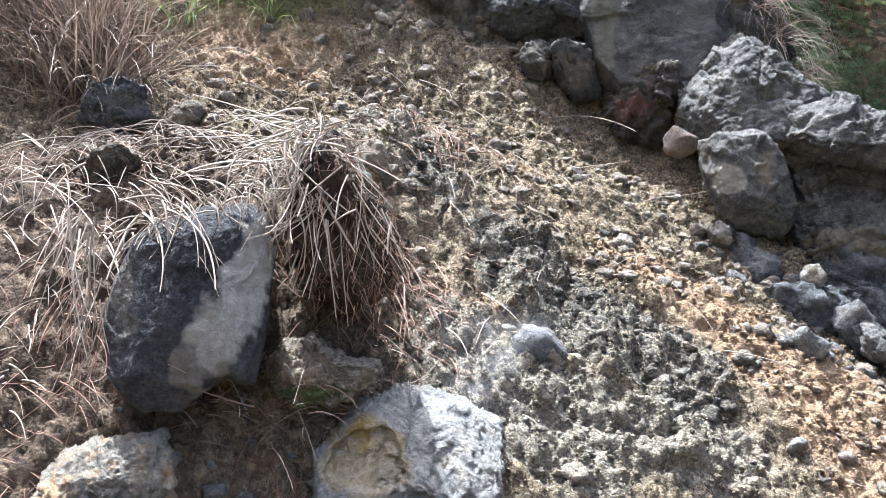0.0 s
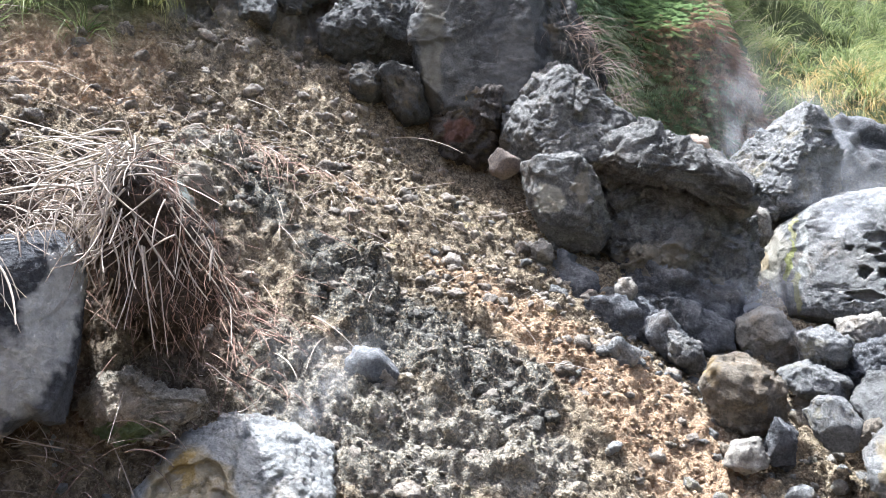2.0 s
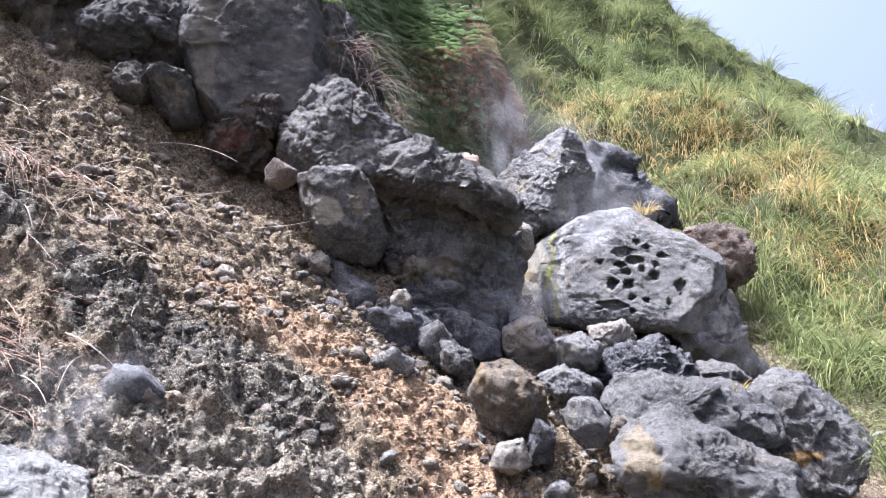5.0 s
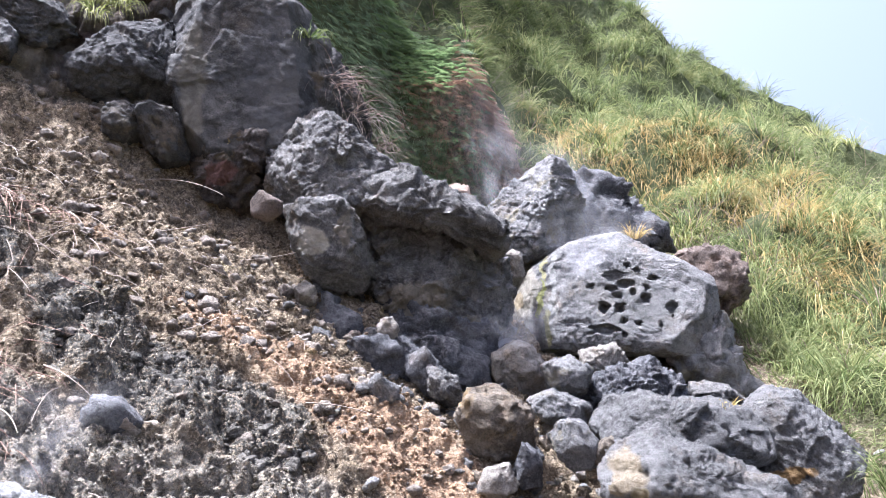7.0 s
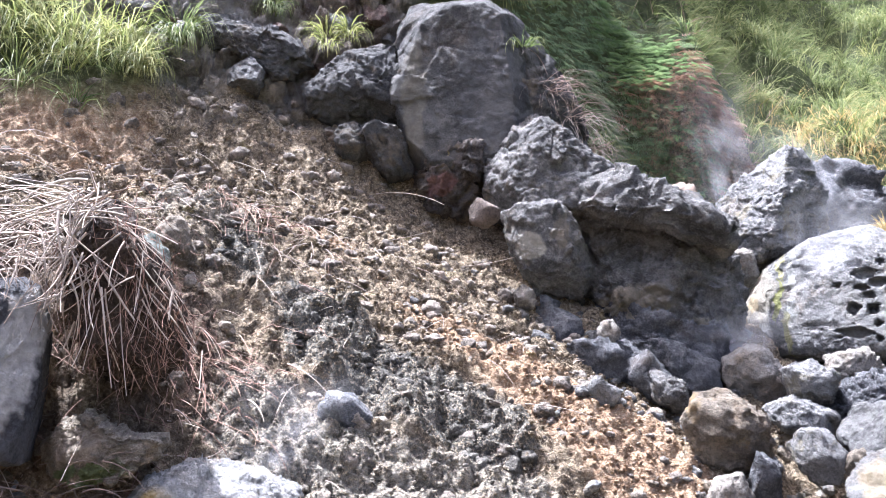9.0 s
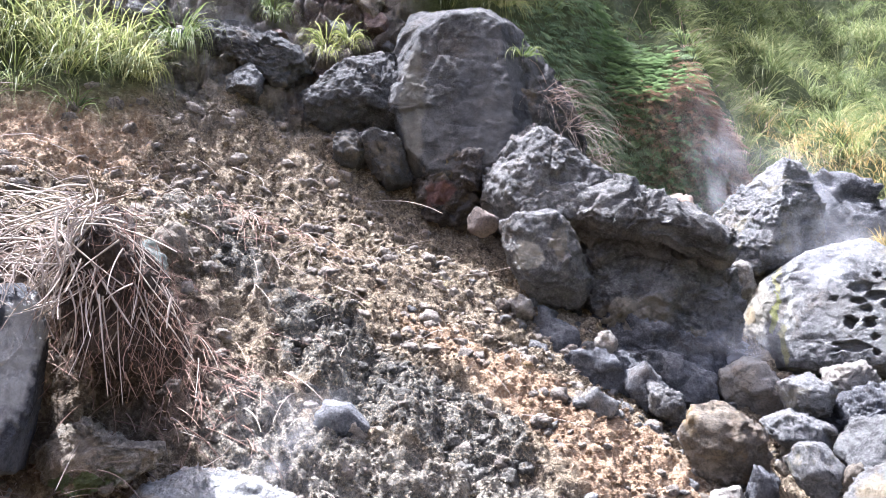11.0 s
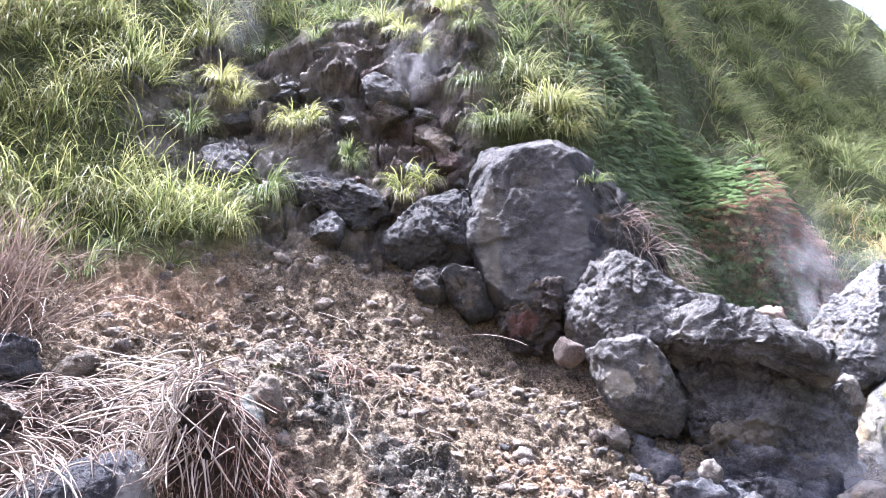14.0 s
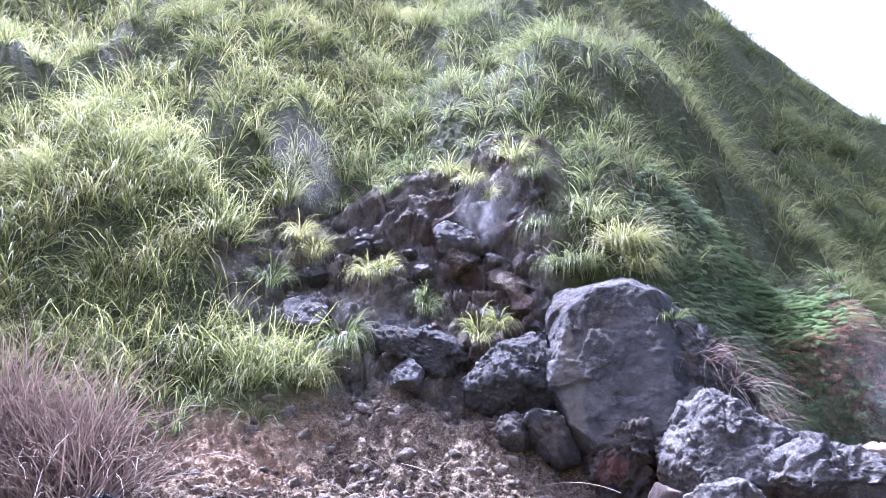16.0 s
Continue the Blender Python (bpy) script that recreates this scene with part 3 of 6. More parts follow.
def rock_verts(outline, thick, sub=5, seed=1, rough=0.05, square=0.42, facets=8, lean=0.0, ridge=0.5, freq=2.2, chips=9, cracks=0.03, ledges=0.12, dents=(), cuts=()):
    """Points of a boulder whose broad side has this outline (x, z, round the middle). Large facets and small chips are planed
    off, cuts are large planes of given direction and share of the reach that stays; then come broken faces, grain, cracks and
    dents (x, z, radius x, radius z, depth) in the broad side."""
    d, faces = ico(sub)
    pts = np.array(outline, float)
    ang = np.arctan2(pts[:, 1], pts[:, 0])
    order = np.argsort(ang)
    ang, pts = ang[order], pts[order]
    ang = np.concatenate([ang - 2 * np.pi, ang, ang + 2 * np.pi])
    pts = np.concatenate([pts, pts, pts])
    th = np.arctan2(d[:, 2], d[:, 0])
    i = np.searchsorted(ang, th) - 1
    a, b = pts[i], pts[i + 1]
    cx, cz = np.cos(th), np.sin(th)
    ex, ez = b[:, 0] - a[:, 0], b[:, 1] - a[:, 1]
    den = cx * ez - cz * ex
    r = (a[:, 0] * ez - a[:, 1] * ex) / np.where(np.abs(den) < 1e-6, 1e-6, den)
    size = np.hypot(pts[:, 0], pts[:, 1]).max()
    r = np.clip(r, 0.02, size)
    # profile from the middle of the broad side to the rim, at even steps along its length
    tau = np.linspace(0, np.pi / 2, 400)
    ps, pc = np.sin(tau) ** square, np.cos(tau) ** square
    run = np.concatenate([[0], np.cumsum(np.hypot(np.diff(ps) * r.mean(), np.diff(pc) * thick))])
    phi = np.arccos(np.clip(np.abs(d[:, 1]), 0, 1)) / (np.pi / 2) * run[-1]
    s, c = np.interp(phi, run, ps), np.interp(phi, run, pc) * np.sign(d[:, 1])
    p = np.stack([r * cx * s, thick * c, r * cz * s], 1)
    rng = np.random.RandomState(seed)
    for k in range(facets):
        n = rng.normal(size=3)
        n[1] = -abs(n[1]) - 0.9
        n /= np.linalg.norm(n)
        over = np.clip(p @ n - (p @ n).max() * rng.uniform(0.66, 0.9), 0, None)
        p -= over[:, None] * n * 0.95
    for nx_, ny_, nz_, keep in cuts:
        n = np.array([nx_, ny_, nz_]) / math.sqrt(nx_ * nx_ + ny_ * ny_ + nz_ * nz_)
        over = np.clip(p @ n - (p @ n).max() * keep, 0, None)
        p -= over[:, None] * n * 0.97
    half = np.abs(p).max(0)
    for k in range(chips):
        n = rng.normal(size=3) / half
        n[1] = -abs(n[1]) if rng.uniform() < 0.8 else n[1]
        n /= np.linalg.norm(n)
        reach = (p @ n).max()
        over = np.clip(p @ n - reach * rng.uniform(0.86, 0.97), 0, None)
        p -= over[:, None] * n * 0.96
    th2 = np.arctan2(p[:, 2], p[:, 0])
    k2 = ((th2 + np.pi) / (2 * np.pi) * 60).astype(int) % 60
    have, want = np.full(60, 1e-3), np.full(60, 1e-3)
    np.maximum.at(have, k2, np.hypot(p[:, 0], p[:, 2]))
    np.maximum.at(want, ((th + np.pi) / (2 * np.pi) * 60).astype(int) % 60, r)
    grow = np.clip(want / have, 0.9, 2.4)
    grow = (grow + np.roll(grow, 1) + np.roll(grow, -1)) / 3
    pos60 = (th2 + np.pi) / (2 * np.pi) * 60 - 0.5
    i0 = np.floor(pos60).astype(int)
    f0 = pos60 - i0
    g = grow[i0 % 60] * (1 - f0) + grow[(i0 + 1) % 60] * f0
    p[:, 0] *= g
    p[:, 2] *= g
    p[:, 1] *= np.where(p[:, 1] < 0, thick / -p[:, 1].min(), thick / p[:, 1].max())
    fa = np.array(faces)
    fn = np.cross(p[fa[:, 1]] - p[fa[:, 0]], p[fa[:, 2]] - p[fa[:, 0]])
    nrm = np.zeros_like(p)
    for k in range(3):
        np.add.at(nrm, fa[:, k], fn)
    nrm /= np.linalg.norm(nrm, axis=1)[:, None] + 1e-12
    q = p / size * freq + seed * 3.7
    ledge = fbm(q * np.array([0.8, 0.8, 1.3]) * 1.1, 5, 0.55, seed + 31) * 2.2
    ledge = np.floor(ledge) + step(0.0, 0.22, ledge - np.floor(ledge))
    bent = q + 0.12 * np.stack([vnoise(q * 3, seed + 41), vnoise(q * 3, seed + 42), vnoise(q * 3, seed + 43)], 1)
    amp = 0.2 * fbm(q * 0.7, 2, 0.45, seed) + ridge * (1.7 * fracture(bent * 1.25, seed + 51) + 0.85 * fracture(bent * 3.1 + 5.3, seed + 61) + 0.3 * fracture(bent * 7.5 + 1.7, seed + 71))
    amp = amp + ridge * 0.14 * fbm(q * 5, 4, 0.65, seed + 9, ridged=True) + 0.16 * fbm(q * 9, 4, 0.68, seed + 5) + ledges * ledge
    grain = q @ TWIST.T * np.array([2.2, 2.2, 9.0])
    amp = amp + ridge * 0.2 * fbm(grain, 3, 0.6, seed + 15) * step(-0.3, 0.4, vnoise(q * 1.1, seed + 19))
    if cracks:
        w = q + 0.25 * np.stack([vnoise(q * 2, 3), vnoise(q * 2, 4), vnoise(q * 2, 5)], 1)
        for k in (0, 1):
            cr = vnoise(w * np.array([1.1, 0.9, 0.8]) * (0.55 + 0.4 * k), seed + 90 + k)
            amp = amp - cracks / rough * np.exp(-(cr / 0.018) ** 2) * step(-0.05, 0.3, vnoise(q * 0.8, seed + 95 + k)) * (0.7 + 0.5 * vnoise(q * 5, seed + 97))
    p = p + nrm * (amp * rough * size)[:, None]
    for dx, dz, rx, rz, depth in dents:
        wob = 1 + 0.35 * vnoise(np.stack([p[:, 0] / rx * 1.6, p[:, 2] / rz * 1.6, 0 * p[:, 0]], 1) + dx * 50, seed + 7)
        e = np.sqrt(((p[:, 0] - dx) / rx) ** 2 + ((p[:, 2] - dz) / rz) ** 2) * wob
        p[:, 1] += depth * (1 - step(0.92, 1.06, e)) * (p[:, 1] < 0.02 * size)
    p[:, 1] += lean * p[:, 2]
    return p, faces


def rock(name, x, y, z, yaw, outline, thick, mat, label, category="boulder", group="", sub=5, back=0.0, **kw):
    """A boulder as one thing; its broad side looks along -y of its own frame."""
    p, faces = rock_verts(outline, thick, sub, **kw)
    ob = new(name, mesh_of(name, p, faces, mat))
    ob.matrix_world = pose(x, y, z, 0, 0, yaw) @ Matrix.Translation((0, back, 0))
    return tagged(ob, label, category, group)


def strips(name, root, way, length, width, droop, mat, segs=4, seed=0, side=None, fold=0.0):
    """Tapered bent blades as one mesh. root, way (n, 3); length, width, droop (n)."""
    n = len(root)
    rng = np.random.RandomState(seed)
    way = way / np.linalg.norm(way, axis=1)[:, None]
    if side is None:
        side = np.cross(way, rng.normal(size=(n, 3)))
    side = side / (np.linalg.norm(side, axis=1)[:, None] + 1e-9)
    rows, pos, cur = [], root.copy(), way.copy()
    for s in range(segs + 1):
        t = s / segs
        w = width * (1 - t) ** 0.7 * (0.55 + 0.45 * min(1, t * 4)) * 0.5
        if s < segs:
            rows.append(np.stack([pos - side * w[:, None], pos + side * w[:, None]], 1))
        else:
            rows.append(pos[:, None, :])
        cur = cur + np.stack([0 * droop, 0 * droop, -droop / segs * (0.4 + 1.4 * t)], 1)
        cur = cur / np.linalg.norm(cur, axis=1)[:, None]
        pos = pos + cur * (length / segs)[:, None]
    v = np.concatenate(rows, 1)          # n, 2*segs+1, 3
    k = v.shape[1]
    base = np.arange(n)[:, None] * k
    quads = np.concatenate([base + np.array([2 * s, 2 * s + 1, 2 * s + 3, 2 * s + 2]) for s in range(segs - 1)], 0)
    tris = base + np.array([2 * segs - 2, 2 * segs - 1, 2 * segs])
    me = mesh_of(name, v.reshape(-1, 3), quads.tolist() + tris.tolist(), mat)
    reach = np.concatenate([np.repeat(np.arange(segs) / segs, 2), [1.0]])
    me.attributes.new("along", "FLOAT", "POINT").data.foreach_set("value", np.tile(reach, n).astype(np.float32))
    return me


# ---- ground: one sheet to the horizon ----
def stations(fine_a, fine_b, fine, far_a, far_b, grow=1.09):
    mid = list(np.arange(fine_a, fine_b, fine))
    up, stp, v = [], fine, fine_b
    while v < far_b:
        up.append(v)
        stp = min(stp * grow, 0.085 if v < 14.5 else 25)
        v += stp
    down, stp, v = [], fine, fine_a
    while v > far_a:
        stp = min(stp * grow, 0.12 if -9 < v < -3 else 25)
        v -= stp
        down.append(v)
    return np.array(down[::-1] + mid + up)


gx = stations(-3.9, 1.5, 0.0105, -400, 400, 1.12)
gy = stations(1.7, 6.8, 0.0105, -400, 400, 1.1)
GX, GY = np.meshgrid(gx, gy)
fx, fy = GX.ravel(), GY.ravel()
fz = ground_z(fx, fy)
nx, ny = len(gx), len(gy)
ii = (np.arange(ny - 1)[:, None] * nx + np.arange(nx - 1)[None, :]).ravel()
near = np.hypot(fx, fy) < 14
d = np.zeros(len(fx))
d[near] = crumble(fx[near], fy[near])
relief = np.stack([fx, fy, fz], 1) + normal_of(fx, fy) * d[:, None]
me = mesh_of("ground", relief, np.stack([ii, ii + 1, ii + nx + 1, ii + nx], 1), SOIL)


def set_zone(me, x, y):
    zone = np.stack([ochre(x, y), crust(x, y), hill_part(x, y), sinter(x, y)], 1)
    layer = me.color_attributes.new("zone", "FLOAT_COLOR", "POINT")
    layer.data.foreach_set("color", zone.ravel())
    rk = crag(x, y)
    red = np.clip(blob(x, y, -1.75, 5.5, 0.4, 0.4) + 0.4 * blob(x, y, -2.3, 5.7, 0.5, 0.3), 0, 1)
    bare = me.color_attributes.new("bare", "FLOAT_COLOR", "POINT")
    bare.data.foreach_set("color", np.stack([rk, red, humus(x, y), 1 + 0 * rk], 1).ravel())


set_zone(me, fx, fy)
tagged(new("ground", me), "brown and ochre scree slope below a steep grassy hill", "ground", kind="structure")

# ---- boulders ----
FACE_GROUP = "rocks in the bare hillside"
# holes in the pitted boulder's face: x, z, radius x, radius z, depth
HOLES = ((0.05, 0.09, 0.065, 0.03, 0.048), (0.12, 0.03, 0.05, 0.026, 0.054), (0.03, 0.0, 0.04, 0.02, 0.054), (0.2, 0.12, 0.022, 0.02, 0.042),
         (-0.02, -0.13, 0.034, 0.03, 0.078), (0.08, -0.13, 0.03, 0.028, 0.078), (0.24, -0.08, 0.028, 0.026, 0.066), (0.4, -0.15, 0.028, 0.036, 0.066),
         (-0.02, -0.27, 0.09, 0.034, 0.054), (0.1, -0.22, 0.016, 0.016, 0.054), (0.19, -0.24, 0.017, 0.016, 0.054), (0.33, -0.26, 0.015, 0.015, 0.054),
         (0.1, -0.31, 0.016, 0.016, 0.054), (0.3, 0.06, 0.028, 0.018, 0.042), (0.14, 0.16, 0.02, 0.018, 0.042), (0.0, 0.15, 0.05, 0.02, 0.030),
         (0.17, -0.03, 0.018, 0.018, 0.054), (0.07, -0.05, 0.034, 0.017, 0.048), (-0.1, 0.02, 0.022, 0.016, 0.042), (0.26, 0.0, 0.016, 0.015, 0.048))

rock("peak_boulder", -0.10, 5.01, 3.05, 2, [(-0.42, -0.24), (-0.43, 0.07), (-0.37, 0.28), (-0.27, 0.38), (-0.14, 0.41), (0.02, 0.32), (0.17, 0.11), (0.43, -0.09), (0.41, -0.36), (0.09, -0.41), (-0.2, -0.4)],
     0.38, GREY, "large pointed grey boulder with a paler top", sub=7, seed=3, rough=0.06, lean=0.25, facets=3, cuts=((-0.75, -0.5, 0.45, 0.82), (0.25, -1, 0.15, 0.8), (0.6, -0.4, 0.7, 0.84)))
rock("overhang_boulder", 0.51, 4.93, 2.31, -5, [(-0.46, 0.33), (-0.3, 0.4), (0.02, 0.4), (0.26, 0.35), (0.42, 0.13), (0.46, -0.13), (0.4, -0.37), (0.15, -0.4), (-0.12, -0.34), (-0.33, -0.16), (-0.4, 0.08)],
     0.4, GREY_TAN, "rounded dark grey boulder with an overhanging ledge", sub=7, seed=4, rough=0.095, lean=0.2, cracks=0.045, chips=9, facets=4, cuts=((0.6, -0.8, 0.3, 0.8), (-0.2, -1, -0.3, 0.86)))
rock("block_boulder", -0.12, 4.61, 2.46, 2, [(-0.26, 0.2), (-0.18, 0.26), (0.05, 0.31), (0.15, 0.19), (0.21, 0.01), (0.26, -0.12), (0.2, -0.29), (0.02, -0.31), (-0.12, -0.16), (-0.19, 0.0)],
     0.22, GREY_CORNER, "angular grey block with a yellowish broken corner", sub=6, seed=5, rough=0.06, facets=4, chips=9, square=0.36, cuts=((-0.65, -0.75, 0.15, 0.76), (0.7, -0.7, 0.2, 0.8), (0.05, -0.5, 0.85, 0.88)))
rock("red_stone", -0.45, 4.43, 2.66, 7, [(-0.09, 0.03), (-0.04, 0.09), (0.09, 0.02), (0.07, -0.06), (-0.01, -0.09), (-0.08, -0.05)],
     0.07, RUSTY, "small rusty brown angular stone", sub=3, seed=6, rough=0.072)
rock("rust_rock", -0.75, 5.10, 3.06, 9, [(-0.26, 0.02), (-0.14, 0.12), (0.07, 0.19), (0.23, 0.28), (0.26, -0.19), (0.04, -0.28), (-0.19, -0.23)],
     0.25, RUST, "dark cracked rock with brick-red stains", sub=6, seed=7, rough=0.131, chips=9)
rock("rock_slab", -0.63, 5.28, 3.75, 10, [(-0.54, 0.52), (-0.47, 0.69), (-0.23, 0.77), (-0.01, 0.81), (0.19, 0.77), (0.34, 0.5), (0.38, 0.29), (0.47, 0.06), (0.57, -0.29), (0.6, -0.6), (0.3, -0.76), (-0.42, -0.74), (-0.5, -0.37), (-0.6, -0.1), (-0.61, 0.16), (-0.56, 0.38)],
     0.5, SLAB_FACE, "tall smooth dark grey rock standing in the hillside", sub=7, seed=8, rough=0.035, lean=0.14, square=0.26, facets=0, chips=5, back=0.16, ledges=0.08, cracks=0.012, ridge=0.3,
     cuts=((-0.08, -1, 0.02, 0.86), (0.78, -0.62, 0.1, 0.7), (-0.1, -0.55, 0.8, 0.82), (-0.75, -0.6, 0.25, 0.84), (0.5, -0.5, 0.7, 0.86)))
rock("slab_flank", -0.25, 5.42, 3.83, 35, [(-0.25, 0.64), (-0.08, 0.55), (0.06, 0.3), (0.16, -0.01), (0.28, -0.33), (0.29, -0.6), (-0.1, -0.5), (-0.32, -0.26), (-0.34, 0.17)],
     0.2, SLAB, "dark broken rock flank beside the tall slab", sub=6, seed=46, rough=0.06, lean=0.3, square=0.34, facets=3, chips=6)
rock("leaning_rock", -1.42, 5.02, 3.73, 15, [(-0.37, -0.02), (-0.22, 0.14), (-0.11, 0.29), (0.13, 0.35), (0.28, 0.36), (0.31, 0.05), (0.35, -0.3), (0.11, -0.37), (-0.15, -0.31), (-0.33, -0.18)],
     0.22, SLAB, "cracked grey rock leaning on the slab", sub=6, seed=9, rough=0.07, lean=0.3, back=0.04, square=0.34, facets=2, chips=10, cracks=0.05, cuts=((-0.3, -1, 0.2, 0.84), (0.4, -1, 0.1, 0.86)))
rock("base_rock", -1.4, 4.85, 3.29, 15, [(-0.11, 0.04), (0.0, 0.15), (0.1, 0.09), (0.11, -0.1), (0.01, -0.15), (-0.1, -0.09)],
     0.16, SLAB, "low grey rock at the foot of the slab", sub=5, seed=10, rough=0.09)
rock("base_rock", -1.17, 4.93, 3.21, 15, [(-0.16, 0.2), (0.0, 0.19), (0.1, 0.09), (0.16, -0.14), (0.02, -0.19), (-0.13, -0.04)],
     0.18, SLAB, "low cracked grey rock at the foot of the slab", sub=5, seed=45, rough=0.09)
rock("cone_boulder", 1.31, 5.77, 2.91, -13, [(-0.39, -0.09), (-0.23, 0.12), (0.0, 0.33), (0.13, 0.44), (0.26, 0.37), (0.37, 0.15), (0.39, -0.15), (0.22, -0.36), (-0.03, -0.44), (-0.28, -0.35)],
     0.36, ASH, "cone-shaped ash grey boulder in the steam", sub=7, seed=11, rough=0.07, lean=0.3, facets=3, cuts=((-0.5, -0.8, 0.5, 0.78), (0.8, -0.6, 0.2, 0.76)))
rock("arch_boulder", 2.12, 6.17, 2.96, -19, [(-0.46, 0.43), (-0.18, 0.36), (0.06, 0.22), (0.23, 0.0), (0.31, -0.23), (0.46, -0.33), (0.28, -0.43), (-0.06, -0.29), (-0.38, -0.18)],
     0.3, DARK, "dark arched boulder below the grass", sub=5, seed=12, rough=0.102)
rock("porous_boulder", 1.72, 5.30, 2.24, -17, [(-0.71, -0.3), (-0.62, 0.03), (-0.5, 0.2), (-0.32, 0.32), (-0.1, 0.45), (0.11, 0.43), (0.29, 0.29), (0.69, 0.07), (0.71, -0.12), (0.54, -0.45), (0.21, -0.45), (-0.16, -0.42), (-0.47, -0.44)],
     0.42, ASH_STRIPED, "broad pale grey boulder pitted with round holes", sub=7, seed=13, rough=0.05, lean=0.35, square=0.3, facets=0, back=0.15, ledges=0.0, chips=8, cracks=0.008, ridge=0.12, cuts=((-0.85, -0.5, 0.1, 0.86), (0.08, -1, 0.12, 0.84), (0.3, -0.25, 1, 0.94), (0.85, -0.5, -0.1, 0.92)), dents=HOLES)
rock("buttress_rock", 2.33, 5.13, 1.73, -25, [(-0.3, 0.18), (0.0, 0.23), (0.1, 0.34), (0.17, 0.02), (0.3, -0.19), (0.18, -0.34), (-0.09, -0.24)],
     0.28, ASH, "grey buttress under the pitted boulder", sub=5, seed=14, rough=0.102)
rock("dark_cap_boulder", 2.57, 5.56, 2.34, -25, [(-0.26, 0.19), (-0.07, 0.27), (0.16, 0.24), (0.26, 0.1), (0.22, -0.11), (0.05, -0.27), (-0.12, -0.08)],
     0.25, RUSTY, "dark brown boulder with a flat top", sub=5, seed=15, rough=0.102)
rock("ball_boulder", 0.93, 4.47, 1.70, -11, [(-0.17, -0.0), (-0.12, 0.1), (0.0, 0.18), (0.11, 0.14), (0.17, 0.02), (0.16, -0.13), (0.06, -0.18), (-0.1, -0.13)],
     0.16, PALE, "rounded pale grey boulder with fine cracks", sub=5, seed=16, rough=0.072, square=0.8)
rock("cube_boulder", 0.71, 3.80, 1.45, -10, [(-0.18, 0.05), (-0.11, 0.17), (0.0, 0.19), (0.18, 0.06), (0.18, -0.13), (0.05, -0.19), (-0.09, -0.13)],
     0.16, BROWN, "squarish brown boulder with a dark front", sub=5, seed=17, rough=0.072, facets=8, square=0.4, lean=0.2)
rock("low_boulder", 1.54, 3.67, 1.39, -22, [(-0.4, 0.08), (-0.33, 0.17), (-0.17, 0.19), (0.01, 0.15), (0.21, 0.14), (0.38, 0.06), (0.4, -0.09), (0.2, -0.19), (-0.1, -0.15), (-0.33, -0.08)],
     0.28, LOW, "long low grey boulder with a cracked top", sub=6, seed=18, rough=0.072, lean=0.3)
rock("split_boulder", 1.46, 3.32, 1.21, -23, [(-0.37, 0.06), (-0.29, 0.19), (-0.14, 0.22), (0.04, 0.14), (0.17, 0.06), (0.34, 0.0), (0.37, -0.15), (0.0, -0.22), (-0.27, -0.14)],
     0.28, ASH_OCHRE, "wide grey boulder split by a crack", sub=6, seed=19, rough=0.072, lean=0.3)
rock("sloping_boulder", 2.11, 3.67, 1.31, -29, [(-0.28, 0.13), (-0.12, 0.28), (-0.0, 0.26), (0.11, 0.15), (0.28, -0.02), (0.19, -0.24), (-0.08, -0.28), (-0.22, -0.08)],
     0.28, ASH_RUST, "sloping grey boulder with a rusty puddle mark", sub=6, seed=20, rough=0.072, lean=0.3)
rock("crumpled_boulder", 1.55, 4.36, 1.57, -19, [(-0.32, -0.02), (-0.13, 0.14), (0.09, 0.17), (0.25, 0.06), (0.32, -0.1), (0.05, -0.17), (-0.23, -0.14)],
     0.22, DARK, "dark crumpled boulder with a rough top", sub=6, seed=21, rough=0.12)
rock("row_stone", -0.06, 4.46, 2.00, 1, [(-0.13, 0.09), (-0.05, 0.14), (0.13, 0.02), (0.12, -0.09), (0.01, -0.14), (-0.1, -0.05)],
     0.12, DARK, "dark angular block in a row of stones", sub=4, seed=22, rough=0.087)
rock("row_stone", 0.18, 4.31, 1.78, -2, [(-0.18, 0.09), (0.01, 0.15), (0.16, -0.0), (0.18, -0.15), (0.01, -0.14), (-0.14, -0.03)],
     0.14, DARK, "dark brown block in a row of stones", sub=4, seed=23, rough=0.087)
rock("row_stone", 0.43, 4.19, 1.69, -5, [(-0.14, 0.11), (-0.02, 0.15), (0.14, -0.07), (0.05, -0.15), (-0.08, -0.04)],
     0.12, DARK, "dark pointed block at the end of a row", sub=4, seed=24, rough=0.087)
rock("white_stone", 0.22, 4.30, 1.94, -2, [(-0.06, -0.0), (-0.04, 0.06), (0.02, 0.07), (0.06, 0.02), (0.05, -0.05), (-0.03, -0.07)],
     0.06, PALE, "small round whitish stone on dark rock", sub=4, seed=25, rough=0.058, square=0.8)
rock("flow_rock", 0.48, 4.61, 1.88, -6, [(-0.39, 0.26), (-0.09, 0.21), (0.17, 0.13), (0.39, 0.05), (0.34, -0.16), (0.14, -0.26), (-0.12, -0.1), (-0.29, 0.06)],
     0.2, DARK, "smooth blue-grey rock bed below the overhang", sub=5, seed=26, rough=0.116)
rock("angular_stone", 1.04, 3.62, 1.36, -15, [(-0.11, 0.05), (-0.06, 0.11), (0.03, 0.11), (0.11, 0.01), (0.08, -0.09), (0.0, -0.11), (-0.07, -0.05)],
     0.1, ASH, "grey angular stone among the rubble", sub=4, seed=27, rough=0.087)
